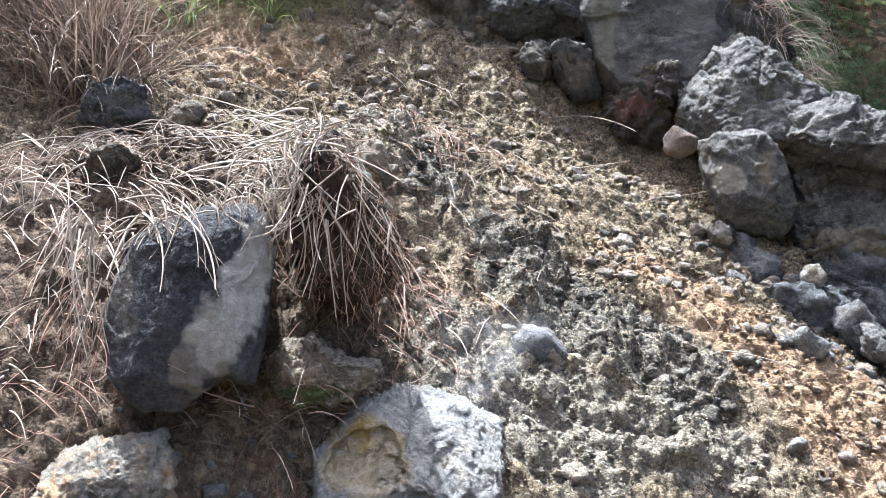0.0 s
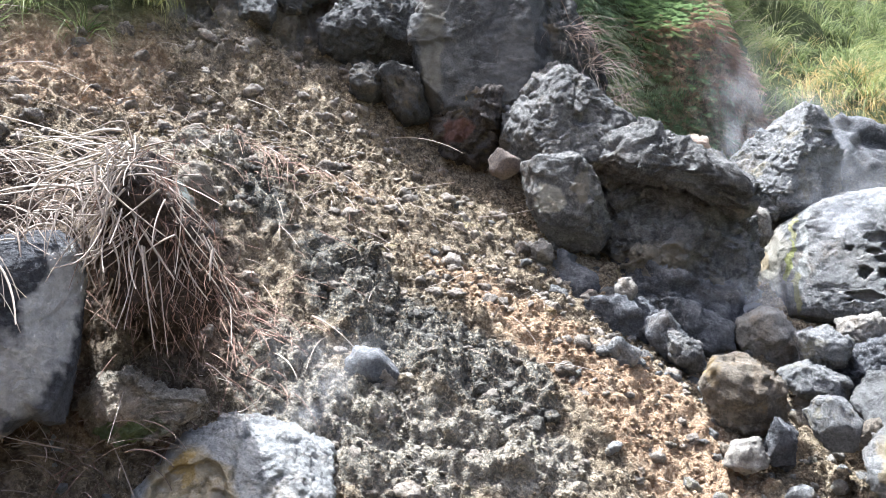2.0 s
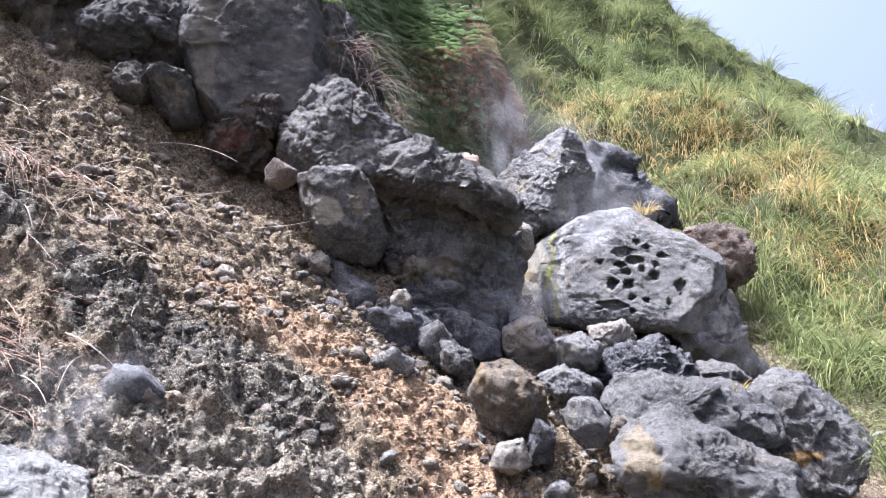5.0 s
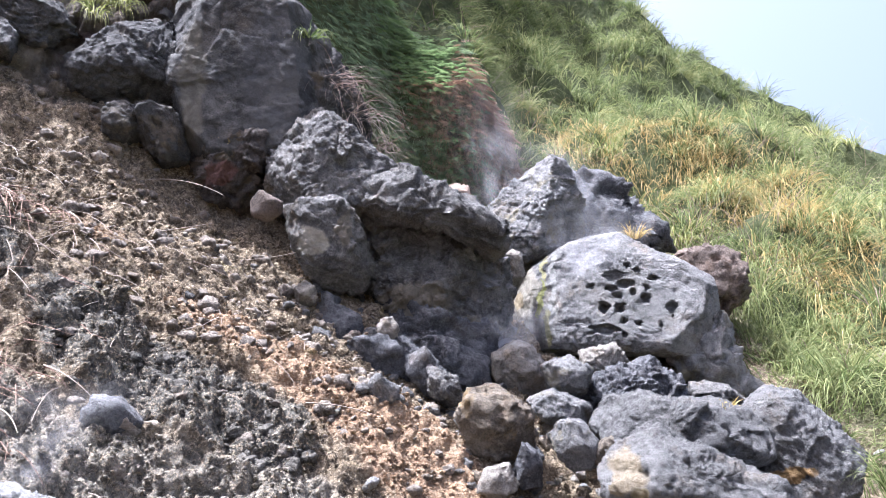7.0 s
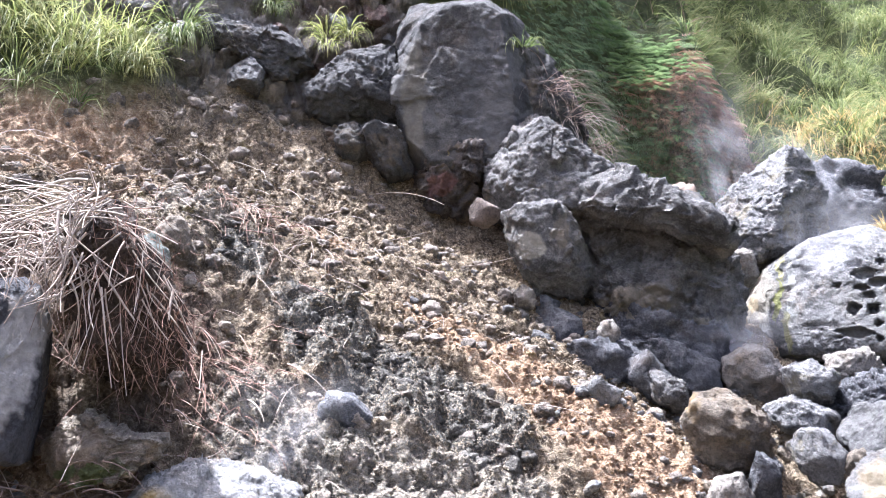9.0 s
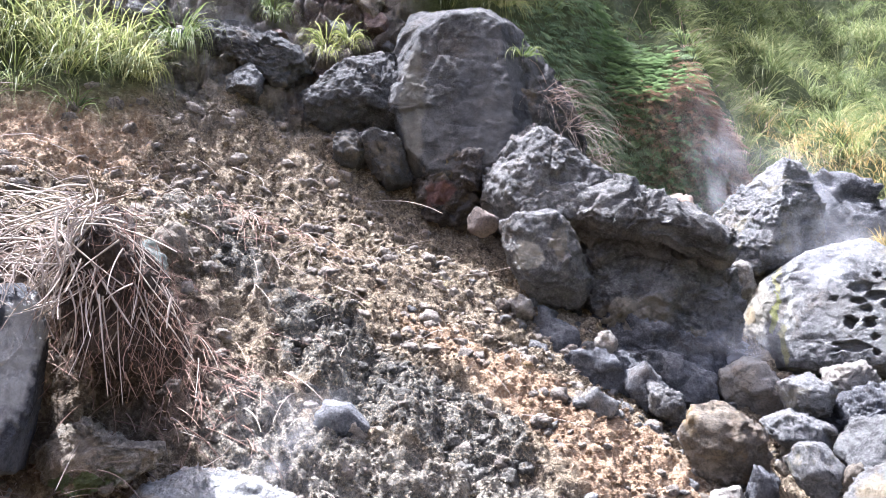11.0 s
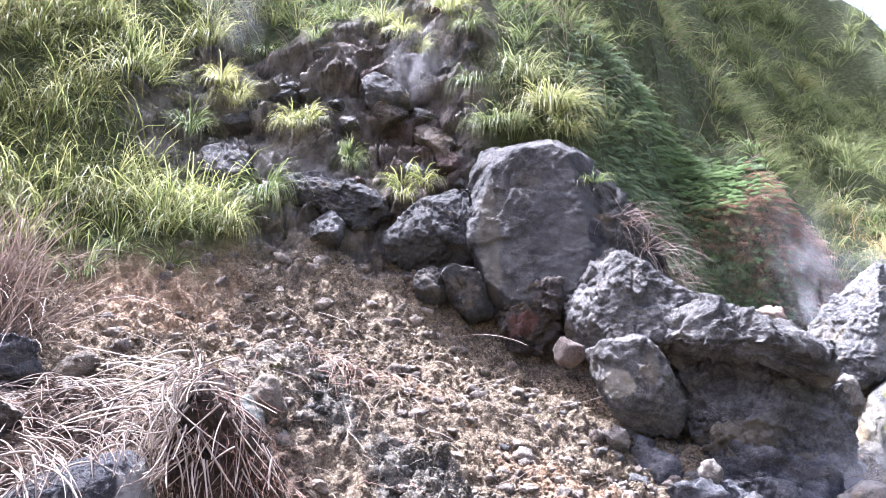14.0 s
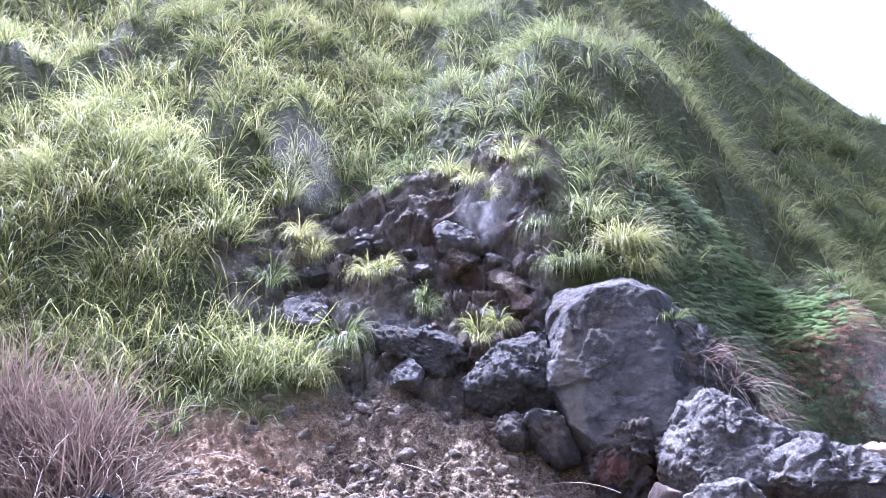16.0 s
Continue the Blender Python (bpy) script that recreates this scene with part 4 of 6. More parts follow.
rock("small_block", 0.83, 3.63, 1.28, -12, [(-0.07, -0.03), (-0.01, 0.1), (0.07, 0.03), (0.05, -0.09), (-0.03, -0.1)],
     0.08, DARK, "small dark block under the brown boulder", sub=4, seed=28, rough=0.087)
rock("pink_stone", 0.77, 6.17, 3.15, -7, [(-0.13, -0.0), (-0.01, 0.09), (0.12, 0.05), (0.13, -0.07), (-0.08, -0.09)],
     0.1, PINK, "pale pinkish boulder below the ferns", sub=4, seed=29, rough=0.087)
rock("pale_stone", -0.23, 4.40, 2.16, 4, [(-0.06, 0.03), (-0.0, 0.07), (0.06, 0.02), (0.05, -0.07), (-0.03, -0.07)],
     0.06, PALE, "small pale lumpy stone", sub=4, seed=30, rough=0.1)
rock("dark_boulder", -1.72, 2.11, 1.66, 39, [(-0.26, -0.1), (-0.26, 0.04), (-0.22, 0.18), (-0.1, 0.26), (0.04, 0.32), (0.16, 0.34), (0.23, 0.29), (0.26, 0.13), (0.26, -0.04), (0.23, -0.24), (0.16, -0.25), (0.12, -0.23), (-0.01, -0.34), (-0.13, -0.34), (-0.23, -0.24)],
     0.26, DARK_WORN, "smooth black boulder with a grey worn patch", sub=7, seed=31, rough=0.03, square=0.4, facets=0, chips=14, lean=0.2, back=0.04, ledges=0.06, cracks=0.004, ridge=0.25, cuts=((0.5, -1, 0.1, 0.82), (-0.55, -1, 0.05, 0.84), (0.1, -0.8, 0.8, 0.88)))
rock("yellow_boulder", -1.09, 2.47, 1.2, 24, [(-0.32, -0.06), (-0.3, 0.0), (-0.23, 0.06), (-0.14, 0.15), (-0.05, 0.18), (0.07, 0.17), (0.2, 0.14), (0.32, 0.09), (0.32, -0.06), (0.3, -0.17), (-0.3, -0.2)],
     0.26, SULPHUR, "pale boulder with yellow sulphur hollows", sub=7, seed=32, rough=0.06, facets=2, chips=10, square=0.32, back=0.08, lean=0.5, cuts=((-0.55, -0.8, 0.3, 0.8), (0.35, -0.7, 0.6, 0.8)), dents=((-0.12, 0.0, 0.12, 0.08, 0.035), (-0.05, -0.03, 0.05, 0.05, 0.02), (0.02, -0.12, 0.1, 0.05, 0.03)))
rock("mossy_stone", -1.38, 2.38, 1.44, 30, [(-0.19, 0.0), (-0.13, 0.08), (-0.05, 0.12), (0.06, 0.04), (0.19, 0.04), (0.17, -0.02), (0.07, -0.07), (-0.06, -0.12), (-0.16, -0.06)],
     0.14, MOSSY, "cracked tan stone with green moss", sub=6, seed=33, rough=0.102, lean=0.35)
rock("cracked_boulder", -1.74, 1.82, 1.12, 44, [(-0.18, -0.02), (-0.11, 0.06), (0.02, 0.11), (0.15, 0.12), (0.18, 0.04), (0.17, -0.07), (0.0, -0.12), (-0.14, -0.09)],
     0.16, CREAMY, "pale cream cracked boulder half buried in soil", sub=6, seed=34, rough=0.087, lean=0.4)
rock("dark_block", -3.00, 2.97, 2.57, 46, [(-0.16, -0.09), (-0.12, 0.05), (-0.03, 0.13), (0.12, 0.09), (0.16, -0.05), (0.08, -0.12), (-0.11, -0.13)],
     0.12, DARK, "black angular block on the dead grass bank", sub=5, seed=35, rough=0.087, facets=9)
rock("brown_block", -2.44, 2.42, 2.16, 46, [(-0.11, -0.05), (-0.07, 0.04), (0.02, 0.09), (0.11, 0.05), (0.11, -0.04), (0.01, -0.09), (-0.08, -0.09)],
     0.1, BROWN, "brown mossy block in the bank", sub=5, seed=36, rough=0.087, facets=9)
rock("tan_block", -2.73, 3.15, 2.55, 41, [(-0.11, -0.02), (-0.05, 0.05), (0.06, 0.09), (0.11, 0.04), (0.06, -0.06), (-0.06, -0.09)],
     0.08, BROWN, "grey-brown angular stone on the bank", sub=4, seed=37, rough=0.072, facets=9)
rock("wedge_stone", -1.71, 3.26, 2.31, 27, [(-0.1, 0.04), (-0.0, 0.14), (0.06, 0.09), (0.1, -0.06), (0.06, -0.14), (-0.03, -0.07)],
     0.09, BROWN, "tan wedge-shaped stone in the slope", sub=4, seed=38, rough=0.072, facets=9)
rock("green_stone", -1.61, 2.95, 2.15, 29, [(-0.08, 0.08), (-0.01, 0.14), (0.06, 0.06), (0.08, -0.12), (0.01, -0.14), (-0.06, -0.03)],
     0.09, GREEN, "greenish grey standing stone", sub=4, seed=39, rough=0.072, facets=9)
rock("round_stone", -0.85, 3.2, 1.545, 15, [(-0.12, -0.01), (-0.06, 0.09), (0.04, 0.08), (0.12, -0.01), (0.11, -0.06), (-0.0, -0.09), (-0.1, -0.06)],
     0.1, DARK, "smooth round dark grey stone on the scree", sub=4, seed=40, rough=0.029, square=0.85, facets=3, chips=6, ledges=0.1)
rock("flow_rock", 0.55, 4.48, 1.76, -6, [(-0.24, 0.13), (-0.03, 0.16), (0.24, 0.02), (0.22, -0.14), (0.0, -0.16), (-0.17, -0.05)],
     0.16, DARK, "smooth blue-grey rock bed beside the steam vent", sub=5, seed=221, rough=0.07)
rock("row_stone", 0.33, 4.35, 1.77, -4, [(-0.14, 0.16), (-0.0, 0.11), (0.14, -0.05), (0.11, -0.16), (-0.02, -0.11), (-0.13, 0.0)],
     0.12, DARK, "dark angular block in a row of stones", sub=5, seed=222, rough=0.09)
rock("row_stone", 0.50, 4.08, 1.64, -6, [(-0.09, 0.11), (0.06, 0.04), (0.09, -0.07), (0.01, -0.11), (-0.08, -0.04)],
     0.1, GREY, "grey block at the lower end of a row", sub=5, seed=223, rough=0.09)
rock("rubble_boulder", 1.16, 4.21, 1.67, -15, [(-0.13, 0.06), (0.02, 0.11), (0.13, 0.04), (0.09, -0.09), (-0.07, -0.11)],
     0.14, ASH, "grey angular rock behind the rounded boulder", sub=5, seed=224, rough=0.09)
rock("rubble_boulder", 1.47, 4.59, 1.76, -17, [(-0.13, 0.06), (0.08, 0.09), (0.13, -0.0), (-0.02, -0.09), (-0.13, -0.04)],
     0.12, PALE, "pale broken rock below the pitted boulder", sub=5, seed=225, rough=0.1)
rock("rubble_boulder", 1.07, 4.03, 1.52, -14, [(-0.16, 0.04), (-0.03, 0.09), (0.16, -0.0), (0.13, -0.09), (-0.06, -0.08)],
     0.12, ASH, "grey flat rock among the rubble", sub=5, seed=226, rough=0.09)
rock("rubble_boulder", 2.02, 4.27, 1.52, -25, [(-0.16, 0.1), (0.03, 0.08), (0.16, -0.05), (0.03, -0.1), (-0.12, -0.05)],
     0.16, GREY, "dark grey rock under the buttress", sub=5, seed=227, rough=0.1)
rock("rubble_boulder", 1.18, 3.58, 1.32, -18, [(-0.04, 0.05), (0.02, 0.08), (0.06, -0.01), (0.0, -0.08), (-0.06, -0.03)],
     0.08, BROWN, "brown stone beside the long low boulder", sub=4, seed=228, rough=0.09)
rock("rubble_boulder", 0.68, 3.55, 1.22, -10, [(-0.06, 0.05), (0.05, 0.08), (0.09, -0.02), (-0.0, -0.08), (-0.09, -0.03)],
     0.08, PALE, "pale stone at the foot of the brown boulder", sub=4, seed=229, rough=0.09)
rock("rubble_boulder", 1.04, 5.11, 2.37, -11, [(-0.06, 0.12), (0.05, 0.14), (0.08, -0.03), (0.01, -0.14), (-0.08, -0.03)],
     0.1, PALE, "pale stone wedged between two boulders", sub=4, seed=230, rough=0.09)
rock("outcrop_rock", -2.13, 4.87, 4.05, 25, [(-0.4, 0.24), (-0.15, 0.27), (0.19, 0.14), (0.35, 0.03), (0.39, -0.11), (0.19, -0.27), (0.02, -0.2), (-0.14, -0.09), (-0.33, -0.01)],
     0.15, SLAB, "flat grey rock with a crack in the bare hillside", category="rock", group=FACE_GROUP, sub=6, seed=201, rough=0.07, lean=0.5, back=0.02, facets=3, chips=10, square=0.34)
rock("outcrop_rock", -2.14, 4.75, 3.8, 25, [(-0.13, 0.03), (0.02, 0.14), (0.13, 0.01), (0.09, -0.14), (-0.11, -0.12)],
     0.15, LOW, "pale grey rock at the foot of the hillside", category="rock", group=FACE_GROUP, sub=5, seed=206, rough=0.07, lean=0.5, back=0.02, facets=3, chips=10, square=0.34)
rock("outcrop_rock", -2.96, 4.71, 4.42, 28, [(-0.2, 0.19), (0.1, 0.24), (0.19, -0.03), (0.12, -0.2), (-0.07, -0.23), (-0.17, -0.04)],
     0.15, SLAB, "blocky grey rock between the grass tufts", category="rock", group=FACE_GROUP, sub=5, seed=207, rough=0.07, lean=0.5, back=0.02, facets=3, chips=10, square=0.34)
rock("outcrop_rock", -1.99, 5.6, 5.34, 20, [(-0.23, 0.14), (-0.13, 0.23), (0.06, 0.08), (0.23, -0.17), (0.06, -0.22), (-0.18, -0.14)],
     0.15, SLAB, "dark rock capping the reddish hollow", category="rock", group=FACE_GROUP, sub=5, seed=208, rough=0.07, lean=0.5, back=0.02, facets=3, chips=10, square=0.34)
rock("outcrop_rock", -1.61, 5.55, 4.75, 20, [(-0.18, 0.21), (0.05, 0.24), (0.19, -0.03), (0.13, -0.23), (-0.09, 0.03)],
     0.15, BROWN, "pale brownish rock in the reddish hollow", category="rock", group=FACE_GROUP, sub=5, seed=209, rough=0.07, lean=0.5, back=0.02, facets=3, chips=10, square=0.34)
rock("outcrop_rock", -1.46, 5.53, 4.53, 20, [(-0.1, 0.1), (0.08, 0.07), (0.1, -0.1), (-0.08, -0.1)],
     0.15, RED_FACE, "reddish block behind the slab", category="rock", group=FACE_GROUP, sub=5, seed=210, rough=0.07, lean=0.5, back=0.02, facets=3, chips=10, square=0.34)
ledge = rock("ledge", 0.43, 4.66, 2.65, -5, [(-0.47, 0.12), (-0.28, 0.22), (-0.11, 0.26), (0.1, 0.15), (0.32, 0.03), (0.47, -0.19), (0.41, -0.26), (0.2, -0.16), (-0.04, -0.09), (-0.28, -0.06)],
             0.34, GREY, "", category="", sub=6, seed=44, rough=0.09, lean=0.1)
body = bpy.data.objects["overhang_boulder"]
bpy.context.view_layer.update()
ledge.parent = body
ledge.matrix_parent_inverse = body.matrix_world.inverted()


# ---- rock face above the scree ----
def outcrop_outline(rng, w, h):
    a = np.sort(rng.uniform(0, 2 * np.pi, 8))
    r = rng.uniform(0.75, 1.1, 8)
    return [(round(w * ri * math.cos(ai), 3), round(h * ri * math.sin(ai), 3)) for ai, ri in zip(a, r)]


def g1(x, y):
    return float(ground_z(np.array([x]), np.array([y]))[0])


rng_face = np.random.RandomState(77)
for n in range(44):
    x, away = rng_face.uniform(-3.2, -1.35), rng_face.uniform(0.2, 1.9)
    y = float(foot_line(np.array(x))) + away
    w = 0.06 * 3.2 ** (rng_face.uniform() ** 1.5)
    if crag(np.array([x]), np.array([y]))[0] < 0.6:
        continue
    mat = (LOW, ASH, BROWN, RED_FACE)[n % 4] if -2.1 < x else (LOW, ASH, GREY, BROWN)[n % 4]
    rock("outcrop_rock", x, y + 0.3 * w, g1(x, y), rng_face.uniform(0, 45), outcrop_outline(rng_face, w, w * rng_face.uniform(0.5, 1.0)), 0.7 * w + 0.03, mat,
         "weathered rock lodged in the bare hillside", "rock", "rocks in the bare hillside", sub=5 if w > 0.1 else 4, seed=400 + n, rough=0.09, lean=0.5, square=0.36, facets=6, chips=8)

# ---- loose stones ----
STONES = []
for n in range(7):
    rng = np.random.RandomState(500 + n)
    p, f = rock_verts(outcrop_outline(rng, 1, 0.8), 0.8, 3, seed=500 + n, rough=0.10, facets=7, chips=5, cracks=0, square=0.36)
    STONES.append((p, f))


def scatter_stones(name, count, centre, reach, size, mat, label, group, seed, turn=0.0, sink=0.3):
    rng = np.random.RandomState(seed)
    meshes = [mesh_of(name, STONES[k][0], STONES[k][1], mat) for k in range(7)]
    c, s = math.cos(radians(turn)), math.sin(radians(turn))
    u, v = rng.normal(size=count) * reach[0], rng.normal(size=count) * reach[1]
    xs, ys = centre[0] + u * c - v * s, centre[1] + u * s + v * c
    zs = ground_z(xs, ys) + crumble(xs, ys) * 0.8
    for n in range(count):
        r = size[0] * (size[1] / size[0]) ** (rng.uniform() ** 1.8)
        ob = new(name, meshes[n % 7])
        ob.matrix_world = pose(xs[n], ys[n], zs[n] + r * sink, *rng.uniform(-40, 40, 2), rng.uniform(0, 360)) @ Matrix.Diagonal((r, r * rng.uniform(0.7, 1.1), r * rng.uniform(0.6, 0.95), 1))
        tagged(ob, label, "stone", group)


scatter_stones("loose_stone", 90, (-0.9, 4.1), (0.75, 0.45), (0.015, 0.05), CLOD, "small brown stone lying on the scree", "loose stones on the scree", 21, 20)
scatter_stones("loose_stone", 60, (0.1, 3.6), (0.5, 0.3), (0.012, 0.035), CLOD, "small brown stone lying on the scree", "loose stones on the scree", 22, -20)
scatter_stones("loose_stone", 150, (-0.4, 4.35), (0.5, 0.25), (0.012, 0.055), CLOD, "small brown stone lying on the scree", "loose stones on the scree", 29, 20)
scatter_stones("rubble_stone", 120, (1.3, 4.05), (0.55, 0.45), (0.025, 0.13), ASH, "grey angular stone in the boulder rubble", "stones among the boulders", 23, 20)
scatter_stones("rubble_stone", 70, (1.35, 3.95), (0.5, 0.35), (0.02, 0.09), BROWN, "brown angular stone in the boulder rubble", "stones among the boulders", 34, 20)
scatter_stones("rubble_stone", 60, (0.6, 4.1), (0.25, 0.3), (0.015, 0.06), GREY, "dark grey stone in the boulder rubble", "stones among the boulders", 35, 20)
scatter_stones("rubble_stone", 26, (0.95, 3.55), (0.16, 0.3), (0.02, 0.06), PALE, "pale angular stone in the boulder rubble", "stones among the boulders", 24, 10)
scatter_stones("dark_stone", 40, (0.05, 4.4), (0.35, 0.22), (0.015, 0.06), GREY, "dark grey stone beside the boulders", "stones beside the boulders", 25, 25)
scatter_stones("bank_stone", 36, (-2.3, 2.7), (0.45, 0.45), (0.015, 0.05), BROWN, "brown stone in the dead grass bank", "stones on the grass bank", 26, 0)
scatter_stones("hollow_stone", 60, (-1.55, 2.15), (0.25, 0.14), (0.012, 0.045), ASH, "small grey stone in the hollow below the black boulder", "stones in the hollow", 27, 0)
scatter_stones("top_stone", 110, (-1.75, 4.5), (0.45, 0.2), (0.015, 0.07), CLOD, "brown stone at the top of the scree", "stones at the top of the scree", 36, 30)
scatter_stones("top_stone", 46, (-2.3, 4.0), (0.6, 0.3), (0.015, 0.06), CLOD, "brown stone at the top of the scree", "stones at the top of the scree", 28, 30)


def clods(name, count, box, size, seed, keep, mat, label):
    """Crumbs of soil too many to count, joined."""
    rng = np.random.RandomState(seed)
    x, y = rng.uniform(box[0], box[1], count), rng.uniform(box[2], box[3], count)
    patch = 0.5 + 0.5 * fbm(np.stack([x, y, 0 * x], 1) * 3.0, 2, 0.5, seed)
    ok = rng.uniform(size=count) < keep(x, y) * np.clip(patch * 1.3, 0.1, 1)
    x, y = x[ok], y[ok]
    n = len(x)
    base, faces = ico(1)
    faces = np.array(faces)
    k = len(base)
    r = size[0] * (size[1] / size[0]) ** (rng.uniform(size=n) ** 2.2)
    v = base[None] * (1 + 0.2 * rng.uniform(-1, 1, (n, k, 1))) * rng.uniform(0.6, 1.1, (n, 1, 3)) * np.array([1, 1, 0.75])
    at = np.stack([x, y, ground_z(x, y)], 1) + normal_of(x, y) * (crumble(x, y) + 0.05 * r)[:, None]
    v = v * r[:, None, None] + at[:, None]
    me = mesh_of(name, v.reshape(-1, 3), (faces[None] + (np.arange(n) * k)[:, None, None]).reshape(-1, 3), mat, smooth=False)
    set_zone(me, v.reshape(-1, 3)[:, 0], v.reshape(-1, 3)[:, 1])
    return tagged(new(name, me), label, "gravel", kind="stuff")


def on_scree(x, y):
    return (1 - hill_part(x, y)) * (1 - 0.6 * crust(x, y))


clods("scree_gravel", 36000, (-2.8, 0.8, 2.3, 4.9), (0.004, 0.02), 31, lambda x, y: (1 - hill_part(x, y)) * (1 - 0.3 * crust(x, y)), SOIL, "crumbled brown and ochre soil clods on the slope")
clods("rubble_gravel", 6000, (0.3, 2.4, 3.0, 5.0), (0.005, 0.02), 32, on_scree, SOIL, "pale gravel between the boulders")


def lumps(name, count, keep, size, box, seed, mat, label):
    """Knobbly crusted lumps half sunk in the slope, joined."""
    rng = np.random.RandomState(seed)
    x, y = rng.uniform(box[0], box[1], count), rng.uniform(box[2], box[3], count)
    ok = rng.uniform(size=count) < keep(x, y)
    x, y = x[ok], y[ok]
    n = len(x)
    base, faces = ico(3)
    faces, k = np.array(faces), len(base)
    r = size[0] * (size[1] / size[0]) ** (rng.uniform(size=n) ** 1.6)
    p = (base[None] * rng.uniform(0.75, 1.25, (n, 1, 3))).reshape(-1, 3)
    q = p * 2.2 + np.repeat(rng.uniform(0, 90, (n, 3)), k, 0)
    p = p * (1 + 0.30 * fbm(q, 2, 0.5, seed) + 0.22 * np.abs(fbm(q * 3.1, 2, 0.5, seed + 5)))[:, None]
    p = p.reshape(n, k, 3) * np.array([1, 1, 0.8]) * r[:, None, None] + np.stack([x, y, ground_z(x, y) + 0.1 * r], 1)[:, None]
    me = mesh_of(name, p.reshape(-1, 3), (faces[None] + (np.arange(n) * k)[:, None, None]).reshape(-1, 3), mat)
    return tagged(new(name, me), label, "gravel", kind="stuff")


lumps("soil_lumps", 620, lambda x, y: on_scree(x, y) * 0.7, (0.014, 0.055), (-3.0, 0.6, 2.7, 4.9), 42, CLOD, "brown crumbly soil lumps on the slope")

lumps("crust_lumps", 700, lambda x, y: step(0.35, 0.9, crust(x, y)), (0.014, 0.045), (-1.7, 0.1, 3.2, 3.9), 43, CRUST, "dark knobbly mineral crust lumps on the slope")

# ---- straw ----
def drape(name, root, way, length, radius, droop, mat, segs=7, lift=0.012, label="", parent=None, wander=0.12, seed=0, split=0):
    """Thin three-sided stalks that bend under their weight and come to lie on the ground."""
    n = len(root)
    rng = np.random.RandomState(seed)
    pos, cur = root.copy(), way / np.linalg.norm(way, axis=1)[:, None]
    pts = [pos.copy()]
    bend = rng.normal(size=(n, 3)) * wander
    for s in range(segs):
        cur = cur + bend / segs * 2
        cur[:, 2] -= droop / segs
        cur /= np.linalg.norm(cur, axis=1)[:, None]
        pos = pos + cur * (length / segs)[:, None]
        floor = ground_z(pos[:, 0], pos[:, 1]) + 1.2 * crumble(pos[:, 0], pos[:, 1]) + lift
        low = pos[:, 2] < floor
        pos[:, 2] = np.where(low, floor, pos[:, 2])
        cur[:, 2] = np.where(low, np.maximum(cur[:, 2], -0.3), cur[:, 2])
        pts.append(pos.copy())
    pts = np.stack(pts, 1)
    tang = np.gradient(pts, axis=1)
    tang /= np.linalg.norm(tang, axis=2)[:, :, None] + 1e-9
    a = np.cross(tang, np.array([0.31, 0.2, 0.93]))
    a /= np.linalg.norm(a, axis=2)[:, :, None] + 1e-9
    b = np.cross(tang, a)
    taper = np.linspace(1, 0.45, segs + 1)[None, :, None, None] * radius[:, None, None, None]
    ring = np.stack([a * math.cos(q) + b * math.sin(q) for q in (0.3, 2.4, 4.5)], 2) * taper
    v = (pts[:, :, None] + ring).reshape(-1, 3)
    f = []
    for s in range(segs):
        for q in range(3):
            f.append((s * 3 + q, s * 3 + (q + 1) % 3, s * 3 + 3 + (q + 1) % 3, s * 3 + 3 + q))
    f = np.array(f)
    k = 3 * (segs + 1)
    made = []
    for i in range(min(split, n)):
        made.append(new("stalk", mesh_of("stalk", v[i * k:(i + 1) * k], f, mat)))
    if n > split:
        m = n - split
        rest = new(name, mesh_of(name, v[split * k:], (f[None] + (np.arange(m) * k)[:, None, None]).reshape(-1, 4), mat))
        if split or parent is not None:
            rest["kind"] = "stuff"
        if label:
            rest["label"] = label
        made.append(rest)
    return made if split else made[0]


def on_ground(x, y, lift=0.01):
    return np.stack([x, y, ground_z(x, y) + crumble(x, y) + lift], 1)


def fan(rng, n, a, b, toward, spread, up):
    """Roots along the line a-b and ways that fan out round a heading (degrees clockwise from +y)."""
    t = rng.uniform(size=n)
    x = a[0] + (b[0] - a[0]) * t + rng.normal(size=n) * 0.03
    y = a[1] + (b[1] - a[1]) * t + rng.normal(size=n) * 0.03
    h = np.radians(toward + rng.normal(size=n) * spread)
    way = np.stack([np.sin(h), np.cos(h), rng.uniform(up[0], up[1], n)], 1)
    return x, y, way


def bundle(name, count, a, b, toward, spread, up, length, droop, seed, mat, parent, label="", raise_by=0.03, thick=(0.0015, 0.0036)):
    rng = np.random.RandomState(seed)
    x, y, way = fan(rng, count, a, b, toward, spread, up)
    return drape(name, on_ground(x, y, raise_by), way, rng.uniform(length[0], length[1], count), rng.uniform(thick[0], thick[1], count),
                 rng.uniform(droop[0], droop[1], count), mat, 8, parent=parent, label=label, seed=seed, split=60)


p, f = rock_verts([(-0.21, 0.17), (-0.15, 0.29), (-0.09, 0.32), (-0.03, 0.29), (0.02, 0.18), (0.11, 0.09), (0.18, -0.08), (0.21, -0.23), (0.12, -0.32), (0.0, -0.32), (-0.11, -0.2), (-0.19, -0.03)],
                  0.26, 6, seed=61, rough=0.12, square=0.6, cracks=0.02, ridge=0.2)
sod = new("sod_clump", mesh_of("sod_clump", p, f, ROOTMAT))
sod.matrix_world = pose(-1.41, 2.5, 1.98, 0, 0, 30)
tagged(sod, "overhanging sod of dark soil with dead bleached stalks", "sod")
straw = tagged(new("straw_bank"), "mat of dead grass stalks lying over the bank", "straw")
straw.location = (-2.2, 2.2, 1.5)
